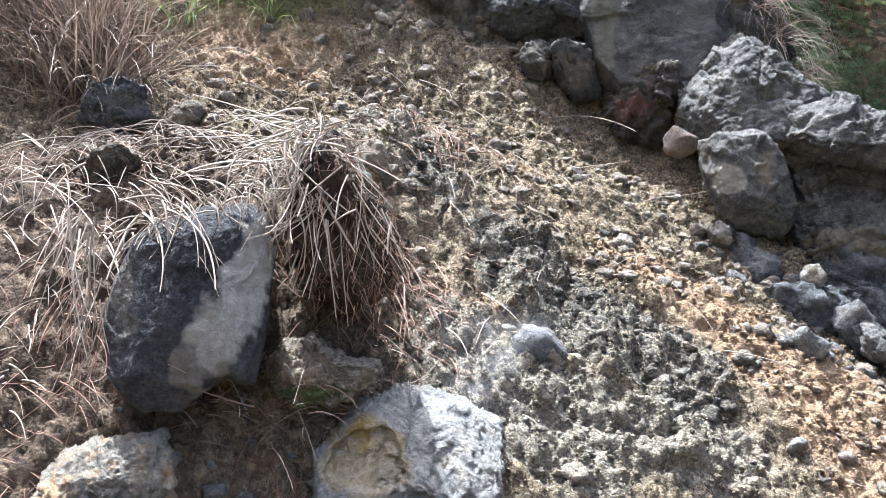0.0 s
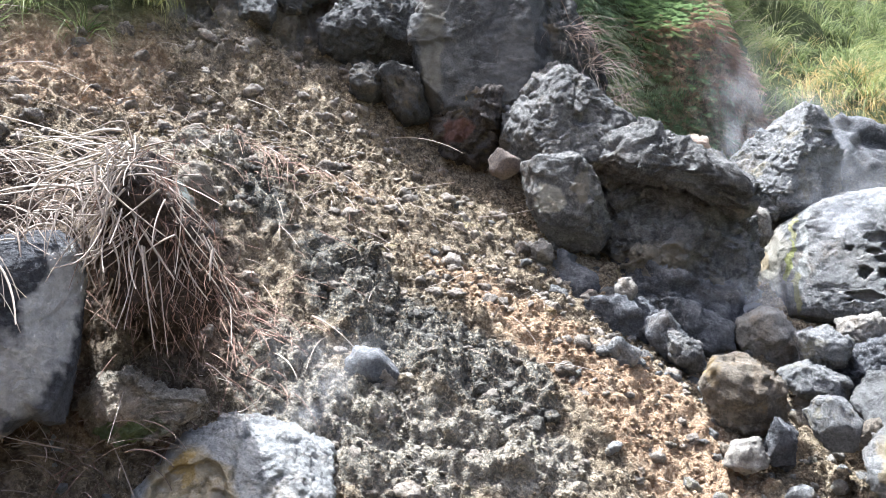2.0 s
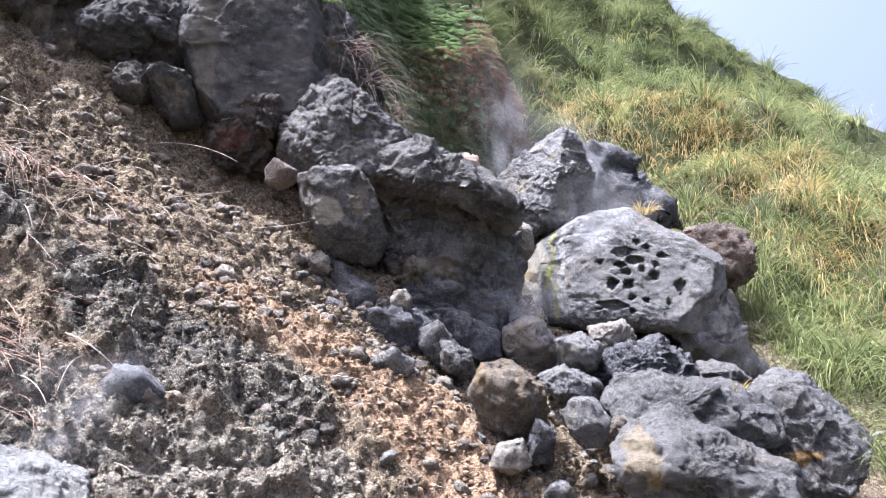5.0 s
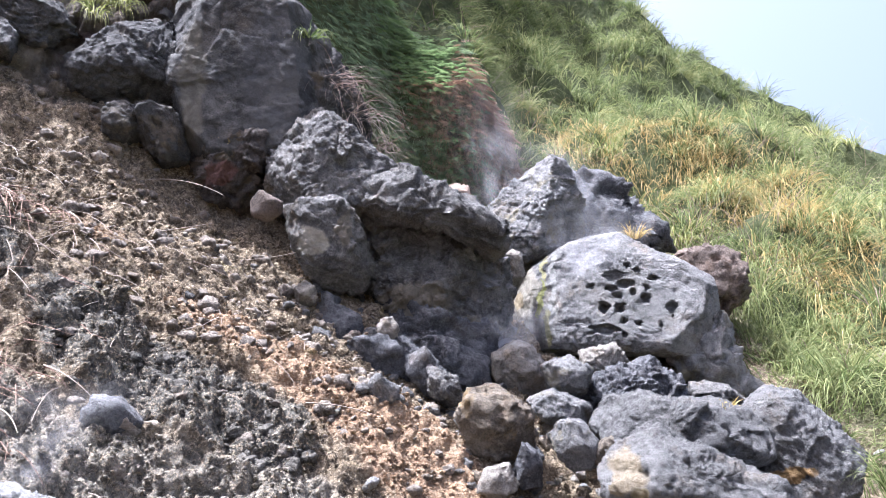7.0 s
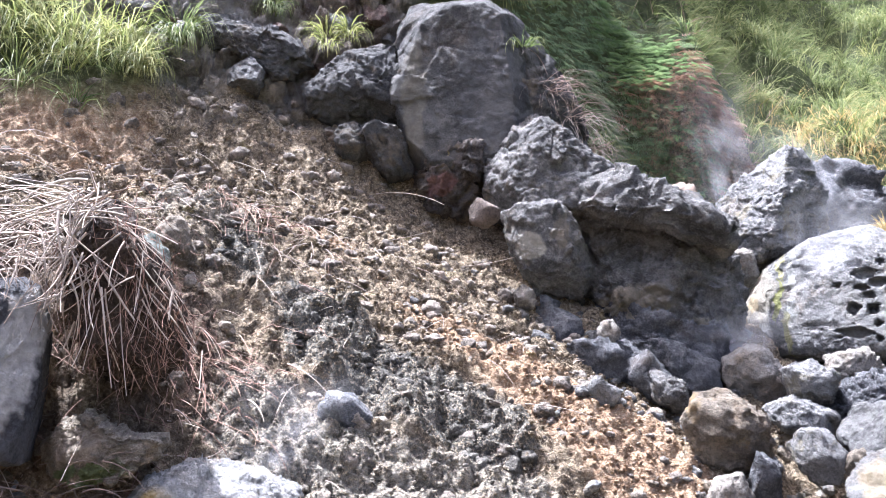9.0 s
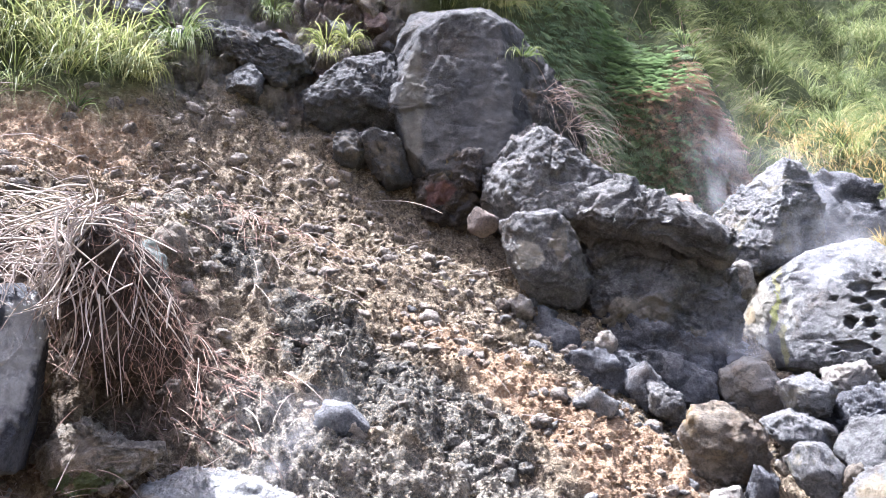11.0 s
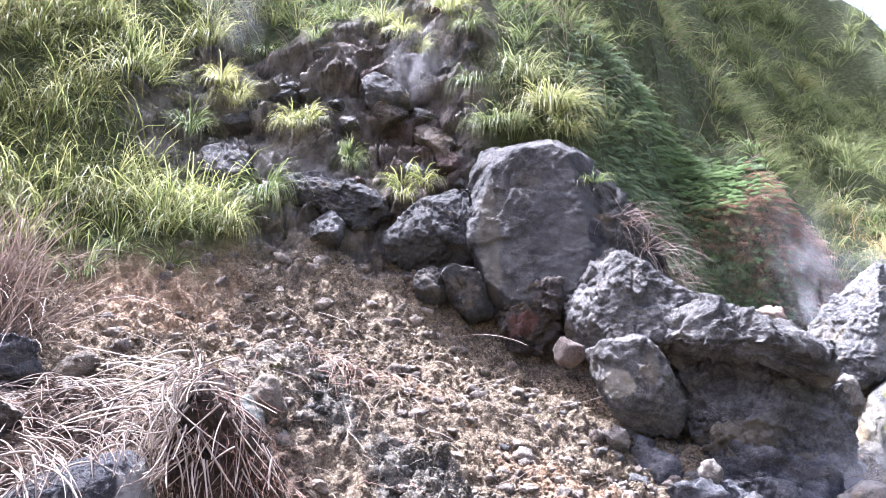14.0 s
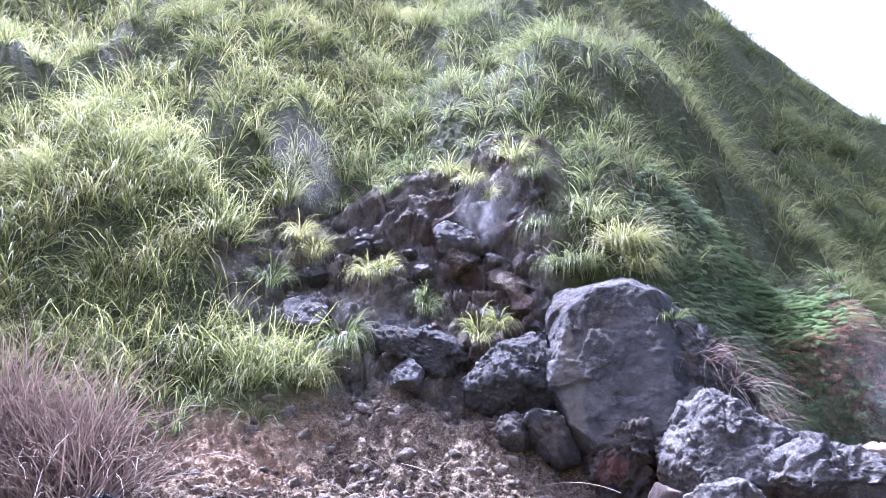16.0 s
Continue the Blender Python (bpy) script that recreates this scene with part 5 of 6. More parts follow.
bpy.context.view_layer.update()


def spray(owner, name, count, a, b, way, jitter, length, droop, seed, mat=DRY, thick=(0.0022, 0.0052), spread=0.03, split=200, label="", wander=0.22, turn=35):
    """Stalks rooted along the line a-b; way and jitter are (right, towards the path, up) of a frame turned by so many degrees."""
    rng = np.random.RandomState(seed)
    t = rng.uniform(size=count)[:, None]
    root = np.array(a) * (1 - t) + np.array(b) * t + rng.normal(size=(count, 3)) * spread
    w = np.array(way) + rng.normal(size=(count, 3)) * np.array(jitter)
    c, s = math.cos(radians(turn)), math.sin(radians(turn))
    w = w[:, :1] * np.array([c, s, 0]) + w[:, 1:2] * np.array([s, -c, 0]) + w[:, 2:] * np.array([0, 0, 1.0])
    made = drape(name, root, w, rng.uniform(length[0], length[1], count), rng.uniform(thick[0], thick[1], count) * (0.7 + 0.6 * rng.uniform(size=count) ** 3), rng.uniform(droop[0], droop[1], count),
                 mat, 9, label=label, seed=seed, split=split, wander=wander)
    back = owner.matrix_world.inverted()
    for ob in made:
        ob.parent = owner
        ob.matrix_parent_inverse = back
    return made


def of_sod(x, y, z):
    return tuple(sod.matrix_world @ Vector((x, y, z)))


spray(sod, "stalk_bundle", 60, of_sod(-0.16, -0.16, 0.3), of_sod(-0.06, -0.2, 0.22), (-0.5, 0.35, -0.5), (0.6, 0.3, 0.5), (0.1, 0.34), (0.15, 0.8), 71, thick=(0.003, 0.0062), spread=0.035, label="hanging bleached stalks")
spray(sod, "stalk_bundle", 80, of_sod(-0.2, -0.22, 0.16), of_sod(0.0, -0.24, -0.04), (-0.15, 0.35, -0.9), (0.5, 0.3, 0.35), (0.1, 0.36), (0.1, 0.6), 72, thick=(0.003, 0.006), spread=0.05, label="stalks hanging from the face of the sod")
spray(sod, "stalk_bundle", 24, of_sod(-0.02, -0.2, 0.16), of_sod(0.12, -0.22, -0.05), (0.3, 0.4, -0.8), (0.4, 0.2, 0.3), (0.1, 0.32), (0.2, 0.9), 73, spread=0.04, label="stalks trailing down the bank")
spray(sod, "stalk_bundle", 22, of_sod(-0.12, -0.12, 0.3), of_sod(-0.22, -0.14, 0.18), (-1.0, 0.25, 0.0), (0.3, 0.35, 0.25), (0.15, 0.5), (0.4, 1.2), 75, label="stalks arching over the boulder")
spray(sod, "root_fringe", 420, of_sod(-0.04, -0.2, 0.22), of_sod(0.16, -0.2, -0.24), (0.15, 0.35, -0.9), (0.5, 0.3, 0.4), (0.04, 0.15), (0.4, 2.0), 74, RED_DRY, (0.0008, 0.002), 0.07, 1, "fine dark hanging roots", 0.9)
spray(sod, "root_fringe", 260, of_sod(-0.16, -0.22, 0.05), of_sod(0.02, -0.2, -0.2), (0.0, 0.3, -0.9), (0.35, 0.25, 0.35), (0.03, 0.12), (0.4, 2.0), 76, RED_DRY, (0.0008, 0.002), 0.07, 1, "fine dark hanging roots", 0.9)
sk = Matrix.Translation(straw.location).inverted()


def lay(made):
    for ob in made:
        ob.parent = straw
        ob.matrix_parent_inverse = sk
    return made


lay(bundle("stalk_mat", 24, (-1.75, 2.42), (-2.3, 2.25), 150, 45, (-0.1, 0.3), (0.08, 0.24), (0.5, 1.5), 81, DRY, None, "bleached stalks over the edge", thick=(0.002, 0.0048)))
lay(bundle("stalk_mat", 22, (-2.3, 2.1), (-2.12, 1.72), 140, 35, (-0.3, 0.2), (0.08, 0.22), (0.5, 1.5), 82, DRY, None, "stalks hanging beside the boulder", thick=(0.002, 0.0044)))
lay(bundle("stalk_mat", 58, (-3.0, 2.5), (-2.3, 2.9), 120, 60, (-0.1, 0.3), (0.18, 0.55), (0.5, 1.5), 83, DRY, None, "long straw on the bank", thick=(0.0018, 0.004)))
lay(bundle("stalk_mat", 56, (-2.6, 1.9), (-2.0, 1.45), 130, 40, (-0.1, 0.3), (0.08, 0.2), (0.5, 1.5), 84, RED_DRY, None, "reddish straw below the bank"))
lay(bundle("stalk_mat", 60, (-1.5, 2.3), (-1.2, 2.15), 150, 70, (-0.2, 0.2), (0.08, 0.28), (1.0, 2.5), 85, RED_DRY, None, "dark straw in the hollow"))
lay(bundle("stalk_mat", 14, (-2.5, 1.75), (-2.0, 1.5), 135, 45, (-0.1, 0.3), (0.08, 0.22), (0.5, 1.5), 88, DRY, None, "pale straw below the bank"))


EDGE = (-1.86, 1.95, 1.88), (-1.5, 2.2, 2.08)
spray(straw, "stalk_mat", 80, *EDGE, (0.1, 0.45, -0.15), (0.6, 0.3, 0.35), (0.08, 0.26), (0.6, 2.4), 86, spread=0.03, label="stalks over the black boulder")
spray(straw, "stalk_mat", 24, (-2.05, 2.0, 1.98), (-1.6, 2.3, 2.14), (0.9, 0.3, 0.1), (0.5, 0.3, 0.25), (0.12, 0.34), (0.8, 2.2), 87, label="stalks over the black boulder")
spray(straw, "stalk_mat", 9, (-1.8, 1.95, 1.92), (-1.6, 2.1, 2.02), (0.3, 0.5, -0.2), (0.35, 0.2, 0.2), (0.22, 0.42), (0.8, 1.8), 89, label="long stalks hanging over the boulder's face", split=40)
# bundle at the flank of the boulder
spray(straw, "stalk_mat", 26, (-1.95, 1.83, 1.93), (-1.86, 1.85, 1.62), (-0.02, 0.35, -1.0), (0.25, 0.2, 0.3), (0.1, 0.3), (0.1, 1.0), 97, label="stalks hanging beside the boulder", spread=0.035)
spray(straw, "stalk_mat", 45, (-2.0, 1.8, 1.8), (-1.84, 1.8, 1.5), (-0.05, 0.3, -1.0), (0.3, 0.2, 0.3), (0.08, 0.24), (0.1, 1.0), 98, RED_DRY, (0.0014, 0.003), 0.04, 60, "reddish straw beside the boulder")
spray(straw, "stalk_mat", 36, (-2.5, 2.05, 2.0), (-2.05, 1.95, 1.95), (0.2, 0.5, -0.2), (0.7, 0.4, 0.4), (0.08, 0.26), (0.4, 1.2), 99, label="loose straw on the bank", spread=0.08)
spray(straw, "stalk_mat", 60, (-1.75, 2.15, 1.33), (-1.3, 2.3, 1.32), (0.3, 0.3, 0.1), (0.8, 0.6, 0.2), (0.1, 0.32), (0.3, 1.2), 100, PURPLE_DRY, (0.0014, 0.003), 0.06, 60, "straw fallen into the hollow")
bpy.context.view_layer.update()


def litter(name, count, centre, reach, turn, length, toward, spread, mat, seed, label, lift=0.012):
    rng = np.random.RandomState(seed)
    c, s = math.cos(radians(turn)), math.sin(radians(turn))
    u, v = rng.normal(size=count) * reach[0], rng.normal(size=count) * reach[1]
    x, y = centre[0] + u * c - v * s, centre[1] + u * s + v * c
    h = np.radians(toward + rng.normal(size=count) * spread)
    way = np.stack([np.sin(h), np.cos(h), rng.uniform(-0.4, 0.0, count)], 1)
    ob = drape(name, on_ground(x, y, 0.015), way, rng.uniform(length[0], length[1], count), rng.uniform(0.0014, 0.0034, count),
               rng.uniform(0.2, 0.8, count), mat, 7, lift, seed=seed, wander=0.06)
    return tagged(ob, label, "straw", kind="stuff")


litter("straw_litter", 150, (-2.55, 2.7), (0.5, 0.4), 0, (0.15, 0.45), 120, 50, DRY, 91, "bleached straw strewn over the bank")
litter("red_straw_litter", 110, (-2.15, 1.85), (0.35, 0.2), -20, (0.1, 0.3), 130, 50, RED_DRY, 101, "reddish matted straw below the bank")
litter("red_straw_litter", 110, (-2.5, 2.4), (0.5, 0.3), -20, (0.1, 0.3), 120, 60, RED_DRY, 102, "reddish matted straw on the bank")
litter("straw_litter", 60, (-1.5, 3.95), (0.35, 0.3), 30, (0.12, 0.4), 140, 30, DRY, 92, "thin dead stalks on the scree")
litter("red_straw_litter", 90, (-1.62, 3.95), (0.12, 0.22), -50, (0.15, 0.35), 150, 18, RED_DRY, 93, "reddish matted straw on the scree")
litter("straw_litter", 26, (-0.6, 3.9), (0.6, 0.5), 0, (0.06, 0.25), 140, 50, DRY, 94, "short dead stalks on the scree")
litter("straw_litter", 50, (-2.0, 4.25), (0.6, 0.2), 30, (0.1, 0.35), 140, 60, DRY, 95, "dead stalks at the foot of the hill")
litter("red_straw_litter", 160, (-1.42, 2.85), (0.12, 0.3), -20, (0.08, 0.28), 150, 40, RED_DRY, 96, "dark matted roots on the bank's flank")

SINGLE = (  # x, y, heading, length of long single stalks on the slope
    (-1.42, 3.05, 150, 0.42), (-1.05, 3.2, 178, 0.3), (-1.2, 3.0, 135, 0.35), (-0.9, 3.55, 200, 0.22), (-0.25, 4.15, 160, 0.35),
    (-1.0, 4.3, 120, 0.5), (-1.35, 2.75, 145, 0.5), (-1.5, 2.5, 150, 0.55), (-0.15, 3.6, 100, 0.3), (1.05, 3.55, 170, 0.3),
    (-0.95, 2.65, 190, 0.3), (-1.75, 4.35, 175, 0.35), (-1.2, 4.75, 110, 0.6), (-0.6, 4.5, 95, 0.45), (0.55, 4.0, 60, 0.16), (0.5, 4.05, 20, 0.14),
)
for n, (x, y, head, ln) in enumerate(SINGLE):
    h = radians(head)
    ob = drape("dead_stalk", on_ground(np.array([x]), np.array([y]), 0.03), np.array([[math.sin(h), math.cos(h), 0.0]]), np.array([ln]), np.array([0.0032]), np.array([0.5]), DRY, 9, seed=600 + n)
    tagged(ob, "long bleached dead stalk lying on the slope", "stalk", "single dead stalks")


# ---- grass ----
def blades_round(rng, x, y, z, count, length, width, spread, lean=0.45, droop=(0.8, 2.2), outward=(0.2, 0.95)):
    """Roots, ways and sizes of the blades of tufts centred at x, y (arrays); z None puts them on the ground."""
    n = len(x) * count
    size = np.repeat(rng.uniform(0.65, 1.25, len(x)), count)
    a = rng.uniform(0, 2 * np.pi, n)
    rr = np.sqrt(rng.uniform(size=n)) * spread * size
    px, py = np.repeat(x, count) + rr * np.cos(a), np.repeat(y, count) + rr * np.sin(a)
    pz = ground_z(px, py) - 0.03 if z is None else np.repeat(z, count)
    nrm = normal_of(px, py)
    way = nrm * lean + np.array([0, 0, 0.75]) + np.stack([np.cos(a), np.sin(a), 0 * a], 1) * rng.uniform(outward[0], outward[1], n)[:, None]
    return np.stack([px, py, pz], 1), way, rng.uniform(0.55, 1.2, n) * length * size, rng.uniform(0.7, 1.3, n) * width, rng.uniform(droop[0], droop[1], n)


def hill_grass(name, count, box, mat, length, width, seed, keep, label, blades=16, spread=0.16, segs=4, lean=0.45, droop=(0.9, 2.4), clump=True):
    rng = np.random.RandomState(seed)
    x, y = rng.uniform(box[0], box[1], count), rng.uniform(box[2], box[3], count)
    patch = 0.5 + 0.7 * fbm(np.stack([x, y, 0 * x], 1) * 1.3, 2, 0.5, 17)
    ok = rng.uniform(size=count) < keep(x, y) * np.clip(1.7 * (patch - 0.2), 0.3, 1)
    if clump:
        ok &= rng.uniform(size=count) < 0.25 + 0.75 * step(0.7, 0.4, tussock(x, y)[0])
    root, way, ln, wd, dr = blades_round(rng, x[ok], y[ok], None, blades, length, width, spread, lean, droop)
    return tagged(new(name, strips(name, root, way, ln, wd, dr, mat, segs, seed)), label, "grass", kind="stuff")


def on_hill(x, y):
    slab_side = blob(x, y, -0.9, 5.4, 0.5, 0.5)
    ferns = blob(x, y, 0.0, 6.5, 0.4, 0.9, -12) + 1.5 * blob(x, y, 0.75, 6.7, 0.5, 0.5)
    return np.clip(hill_part(x, y) - 1.05 * crag(x, y) - 2.0 * step(-2.75, -2.5, x) * step(-0.8, -1.1, x) * step(0.75, 0.6, y - foot_line(x)) - 1.4 * slab_side - np.clip(ferns, 0, 1), 0, 1)


def tussocks(name, box, gap, mat, length, width, seed, keep, label, blades=50, segs=4, droop=(1.6, 4.2), outward=(0.1, 1.0)):
    """Clumps of long blades that arch out from one root, at uneven distances."""
    rng = np.random.RandomState(seed)
    x, y = np.meshgrid(np.arange(box[0], box[1], gap[0]), np.arange(box[2], box[3], gap[1]))
    x, y = x.ravel() + rng.uniform(-0.6, 0.6, x.size) * gap[0], y.ravel() + rng.uniform(-0.6, 0.6, y.size) * gap[1]
    patch = 0.5 + 0.7 * fbm(np.stack([x, y, 0 * x], 1) * 0.9, 2, 0.5, 17)
    ok = rng.uniform(size=len(x)) < keep(x, y) * np.clip(1.9 * patch, 0.6, 1)
    x, y = x[ok], y[ok]
    n = len(x) * blades
    size = np.repeat(np.clip(rng.normal(1.0, 0.25, len(x)), 0.5, 1.6), blades)
    a = rng.uniform(0, 2 * np.pi, n)
    rr = np.sqrt(rng.uniform(size=n)) * 0.16 * length * size
    px, py = np.repeat(x, blades) + rr * np.cos(a), np.repeat(y, blades) + 0.6 * rr * np.sin(a)
    root = np.stack([px, py, ground_z(px, py) - 0.02], 1)
    nrm = normal_of(px, py)
    heading = np.repeat(rng.normal(size=(len(x), 3)) * np.array([0.22, 0.12, 0.0]), blades, 0)
    way = nrm * 0.35 + np.array([0, 0, 0.8]) + heading + np.stack([np.cos(a), np.sin(a), 0 * a], 1) * rng.uniform(outward[0], outward[1], n)[:, None]
    me = strips(name, root, way, rng.uniform(0.55, 1.2, n) * length * size, rng.uniform(0.7, 1.3, n) * width, rng.uniform(droop[0], droop[1], n), mat, segs, seed)
    return tagged(new(name, me), label, "grass", kind="stuff")


tussocks("grass_bed", (-6.5, -2.2, 2.6, 5.6), (0.17, 0.11), SUNLIT_GRASS, 0.55, 0.0095, 4, lambda x, y: on_hill(x, y) * step(0.25, 0.45, y - foot_line(x)) * step(2.6, 1.6, y - foot_line(x)), "lush long-bladed green grass at the foot of the hill, tinted as sunlit", blades=46, droop=(1.6, 4.6))
tussocks("sunny_hill_grass", (-9, -2.6, 2.0, 10.5), (0.23, 0.145), SUNLIT_GRASS, 0.46, 0.0095, 15, lambda x, y: on_hill(x, y) * step(-2.8, -3.8, x), "long yellow-green grass on the sunny shoulder of the hill", blades=46)
tussocks("hill_grass", (-5, 1.6, 2.0, 10.5), (0.23, 0.145), GRASS, 0.42, 0.0095, 5, lambda x, y: on_hill(x, y) * step(-3.8, -2.8, x), "long green silvergrass tussocks covering the steep hillside", blades=46)
tussocks("slope_grass", (1.6, 10, 3.0, 13), (0.4, 0.27), GRASS, 0.5, 0.0105, 14, on_hill, "arching silvergrass tussocks on the open slope", blades=110, droop=(2.0, 5.0), outward=(0.1, 1.2))
tussocks("upper_hill_grass", (-15, 16, 10.2, 15.4), (0.27, 0.2), GRASS, 0.46, 0.013, 6, on_hill, "green silvergrass on the far upper hillside", blades=32, segs=3, droop=(1.4, 3.6))
tussocks("side_hill_grass", (-15, -8.5, 1.0, 9.8), (0.4, 0.34), GRASS, 0.6, 0.015, 12, on_hill, "green silvergrass on the far shoulder of the hill", blades=30, segs=3)
tussocks("golden_hill_grass", (1.8, 9.5, 4.5, 13), (0.75, 0.55), GOLD_GREEN, 0.5, 0.0105, 13, lambda x, y: on_hill(x, y) * step(1.6, 2.6, x), "yellow-green sunlit tussocks on the open slope", blades=60, segs=3)
hill_grass("golden_grass", 3600, (1.8, 5.2, 5.2, 9.8), GOLD, 0.4, 0.009, 7, lambda x, y: on_hill(x, y) * np.clip(1.3 * blob(x, y, 2.6, 8.6, 0.5, 0.6) + blob(x, y, 3.3, 8.1, 0.6, 0.6) + blob(x, y, 3.9, 7.3, 0.45, 0.7) + 0.8 * blob(x, y, 3.75, 6.1, 0.35, 0.5), 0, 1), "sun-bleached golden grass among the green", blades=18, lean=0.75, droop=(2.4, 5.0))
hill_grass("shelf_grass", 420, (2.55, 3.6, 3.6, 6.2), GRASS, 0.26, 0.009, 8, lambda x, y: step(2.6, 2.9, x), "short bright green grass beside the boulders", blades=20, clump=False)
hill_grass("straw_grass", 1100, (-8, 8, 5.0, 10), PURPLE_DRY, 0.45, 0.009, 9, on_hill, "dry brown blades among the green grass", blades=9)

TUFTS = (  # x, y, blade length, blades
    (-2.16, 5.2, 0.36, 190), (-2.62, 5.09, 0.38, 190), (-2.5, 5.12, 0.34, 150), (-2.63, 4.7, 0.38, 220), (-3.36, 5.13, 0.38, 170), (-3.2, 5.16, 0.36, 170), (-3.29, 5.72, 0.36, 140),
    (-1.98, 5.95, 0.4, 190), (-1.8, 5.98, 0.36, 150), (-2.77, 5.8, 0.24, 90), (-1.75, 5.24, 0.24, 110), (-1.62, 5.35, 0.24, 100), (-3.4, 4.8, 0.36, 160), (-1.61, 6.25, 0.42, 170),
    (-2.25, 6.1, 0.36, 140), (-2.72, 4.45, 0.34, 160), (-2.9, 4.55, 0.4, 190), (-2.68, 4.4, 0.22, 90), (-1.35, 6.1, 0.42, 190), (-3.7, 5.4, 0.4, 160),
)
for n, (x, y, ln, count) in enumerate(TUFTS):
    rng = np.random.RandomState(700 + n)
    root, way, lns, wd, dr = blades_round(rng, np.array([x]), np.array([y]), None, count, ln, 0.009, 0.05, lean=0.7, droop=(2.2, 5.0), outward=(0.3, 1.2))
    foot = np.array([x]), np.array([y])
    root += normal_of(*foot) * (crumble(*foot)[0] + 0.05)
    ob = new("grass_tuft", strips("grass_tuft", root, way, lns, wd, dr, GOLD_GREEN if n % 3 else GRASS, 5, 700 + n))
    tagged(ob, "arching green grass tuft growing from the rock face", "grass", "grass tufts on the rock face")
CAP = ((-1.1, 5.68, 4.84, 0.42, 190), (-0.95, 5.72, 4.86, 0.4, 170), (-0.72, 5.9, 5.12, 0.5, 260), (-0.6, 5.82, 4.98, 0.5, 260), (-0.48, 5.75, 4.72, 0.42, 190),
       (-0.85, 6.1, 5.45, 0.5, 220), (-1.25, 5.95, 5.4, 0.45, 190), (-0.28, 5.15, 4.0, 0.24, 60), (-1.05, 6.2, 5.7, 0.45, 180))
for n, (x, y, z, ln, count) in enumerate(CAP):
    rng = np.random.RandomState(740 + n)
    root, way, lns, wd, dr = blades_round(rng, np.array([x]), np.array([y]), np.array([z]), count, ln, 0.009, 0.07, lean=0.6, droop=(2.2, 5.0), outward=(0.3, 1.1))
    ob = new("grass_tuft", strips("grass_tuft", root, way, lns, wd, dr, GOLD_GREEN if n in (2, 3, 4) else GRASS, 5, 740 + n))
    tagged(ob, "green grass tuft on top of the rock slab", "grass", "grass tufts on the slab")
RIGHT = ((1.95, 5.35, 2.62, 0.2, 90, GOLD, "pale dry grass tuft on the pitted boulder"), (1.75, 3.62, 1.5, 0.1, 40, GOLD, "small dry grass tuft in a rock crack"),
         (2.35, 3.35, 1.15, 0.28, 70, GRASS, "bright green grass tuft beside the boulder"), (1.45, 8.0, 4.45, 0.45, 120, GRASS, "overhanging pale grass clump on the bank"))
for n, (x, y, z, ln, count, mat, label) in enumerate(RIGHT):
    rng = np.random.RandomState(760 + n)
    root, way, lns, wd, dr = blades_round(rng, np.array([x]), np.array([y]), np.array([z]), count, ln, 0.008, 0.06, lean=0.3, droop=(1.0, 2.8))
    tagged(new("grass_tuft", strips("grass_tuft", root, way, lns, wd, dr, mat, 5, 760 + n)), label, "grass")

# withered blades that hang down beside the slab
rng = np.random.RandomState(790)
for n, (x, y, z) in enumerate(((-0.12, 5.22, 3.68), (0.0, 5.32, 3.5), (0.12, 5.42, 3.28))):
    k = 70
    root = np.array([x, y, z]) + rng.normal(size=(k, 3)) * 0.05
    way = np.array([0.5, -0.45, 0.25]) + rng.normal(size=(k, 3)) * np.array([0.4, 0.25, 0.35])
    me = strips("dead_grass_tuft", root, way, rng.uniform(0.25, 0.7, k), rng.uniform(0.003, 0.006, k), rng.uniform(1.6, 3.6, k), DRY if n == 1 else PURPLE_DRY, 6, 791 + n)
    tagged(new("dead_grass_tuft", me), "dead hanging grass behind the pointed boulder", "grass", "dead tufts beside the slab")

# dead clump over the bank
clump = tagged(new("dead_grass_clump"), "large clump of dead purplish-brown grass on the bank", "grass")
clump.location = (-3.75, 3.1, g1(-3.75, 3.1))
bpy.context.view_layer.update()
clump_back = clump.matrix_world.inverted()
rng = np.random.RandomState(801)
for n in range(18):
    k = 90
    t = (n + rng.uniform()) / 18
    x = -4.2 + 0.95 * t + rng.normal() * 0.08 + rng.normal(size=k) * 0.05
    y = 3.0 + 0.3 * t + rng.normal() * 0.1 + rng.normal(size=k) * 0.05
    way = np.stack([0.45 + 0.5 * rng.normal(size=k), -0.45 + 0.4 * rng.normal(size=k), rng.uniform(0.5, 1.2, k)], 1)
    tuft = new("tuft", strips("tuft", on_ground(x, y, -0.02), way, rng.uniform(0.4, 0.9, k), rng.uniform(0.006, 0.012, k), rng.uniform(0.5, 1.8, k), PURPLE_DRY, 6, 801 + n))
    tuft.parent = clump
    tuft.matrix_parent_inverse = clump_back


# ---- steam ----
def steam_material():
    m, nt, bsdf = new_material("steam")
    nt.nodes.remove(bsdf)
    att = nt.nodes.new("ShaderNodeAttribute")
    att.attribute_name = "thick"
    clear, lit, passed, both, out = (nt.nodes.new("ShaderNode" + k) for k in ("BsdfTransparent", "BsdfDiffuse", "BsdfTranslucent", "MixShader", "MixShader"))
    lit.inputs[0].default_value = passed.inputs[0].default_value = (0.85, 0.85, 0.86, 1)
    nt.links.new(lit.outputs[0], both.inputs[1])
    nt.links.new(passed.outputs[0], both.inputs[2])
    nt.links.new(att.outputs["Fac"], out.inputs[0])
    nt.links.new(clear.outputs[0], out.inputs[1])
    nt.links.new(both.outputs[0], out.inputs[2])
    nt.links.new(out.outputs[0], nt.nodes["Material Output"].inputs[0])
    return m


STEAM = steam_material()


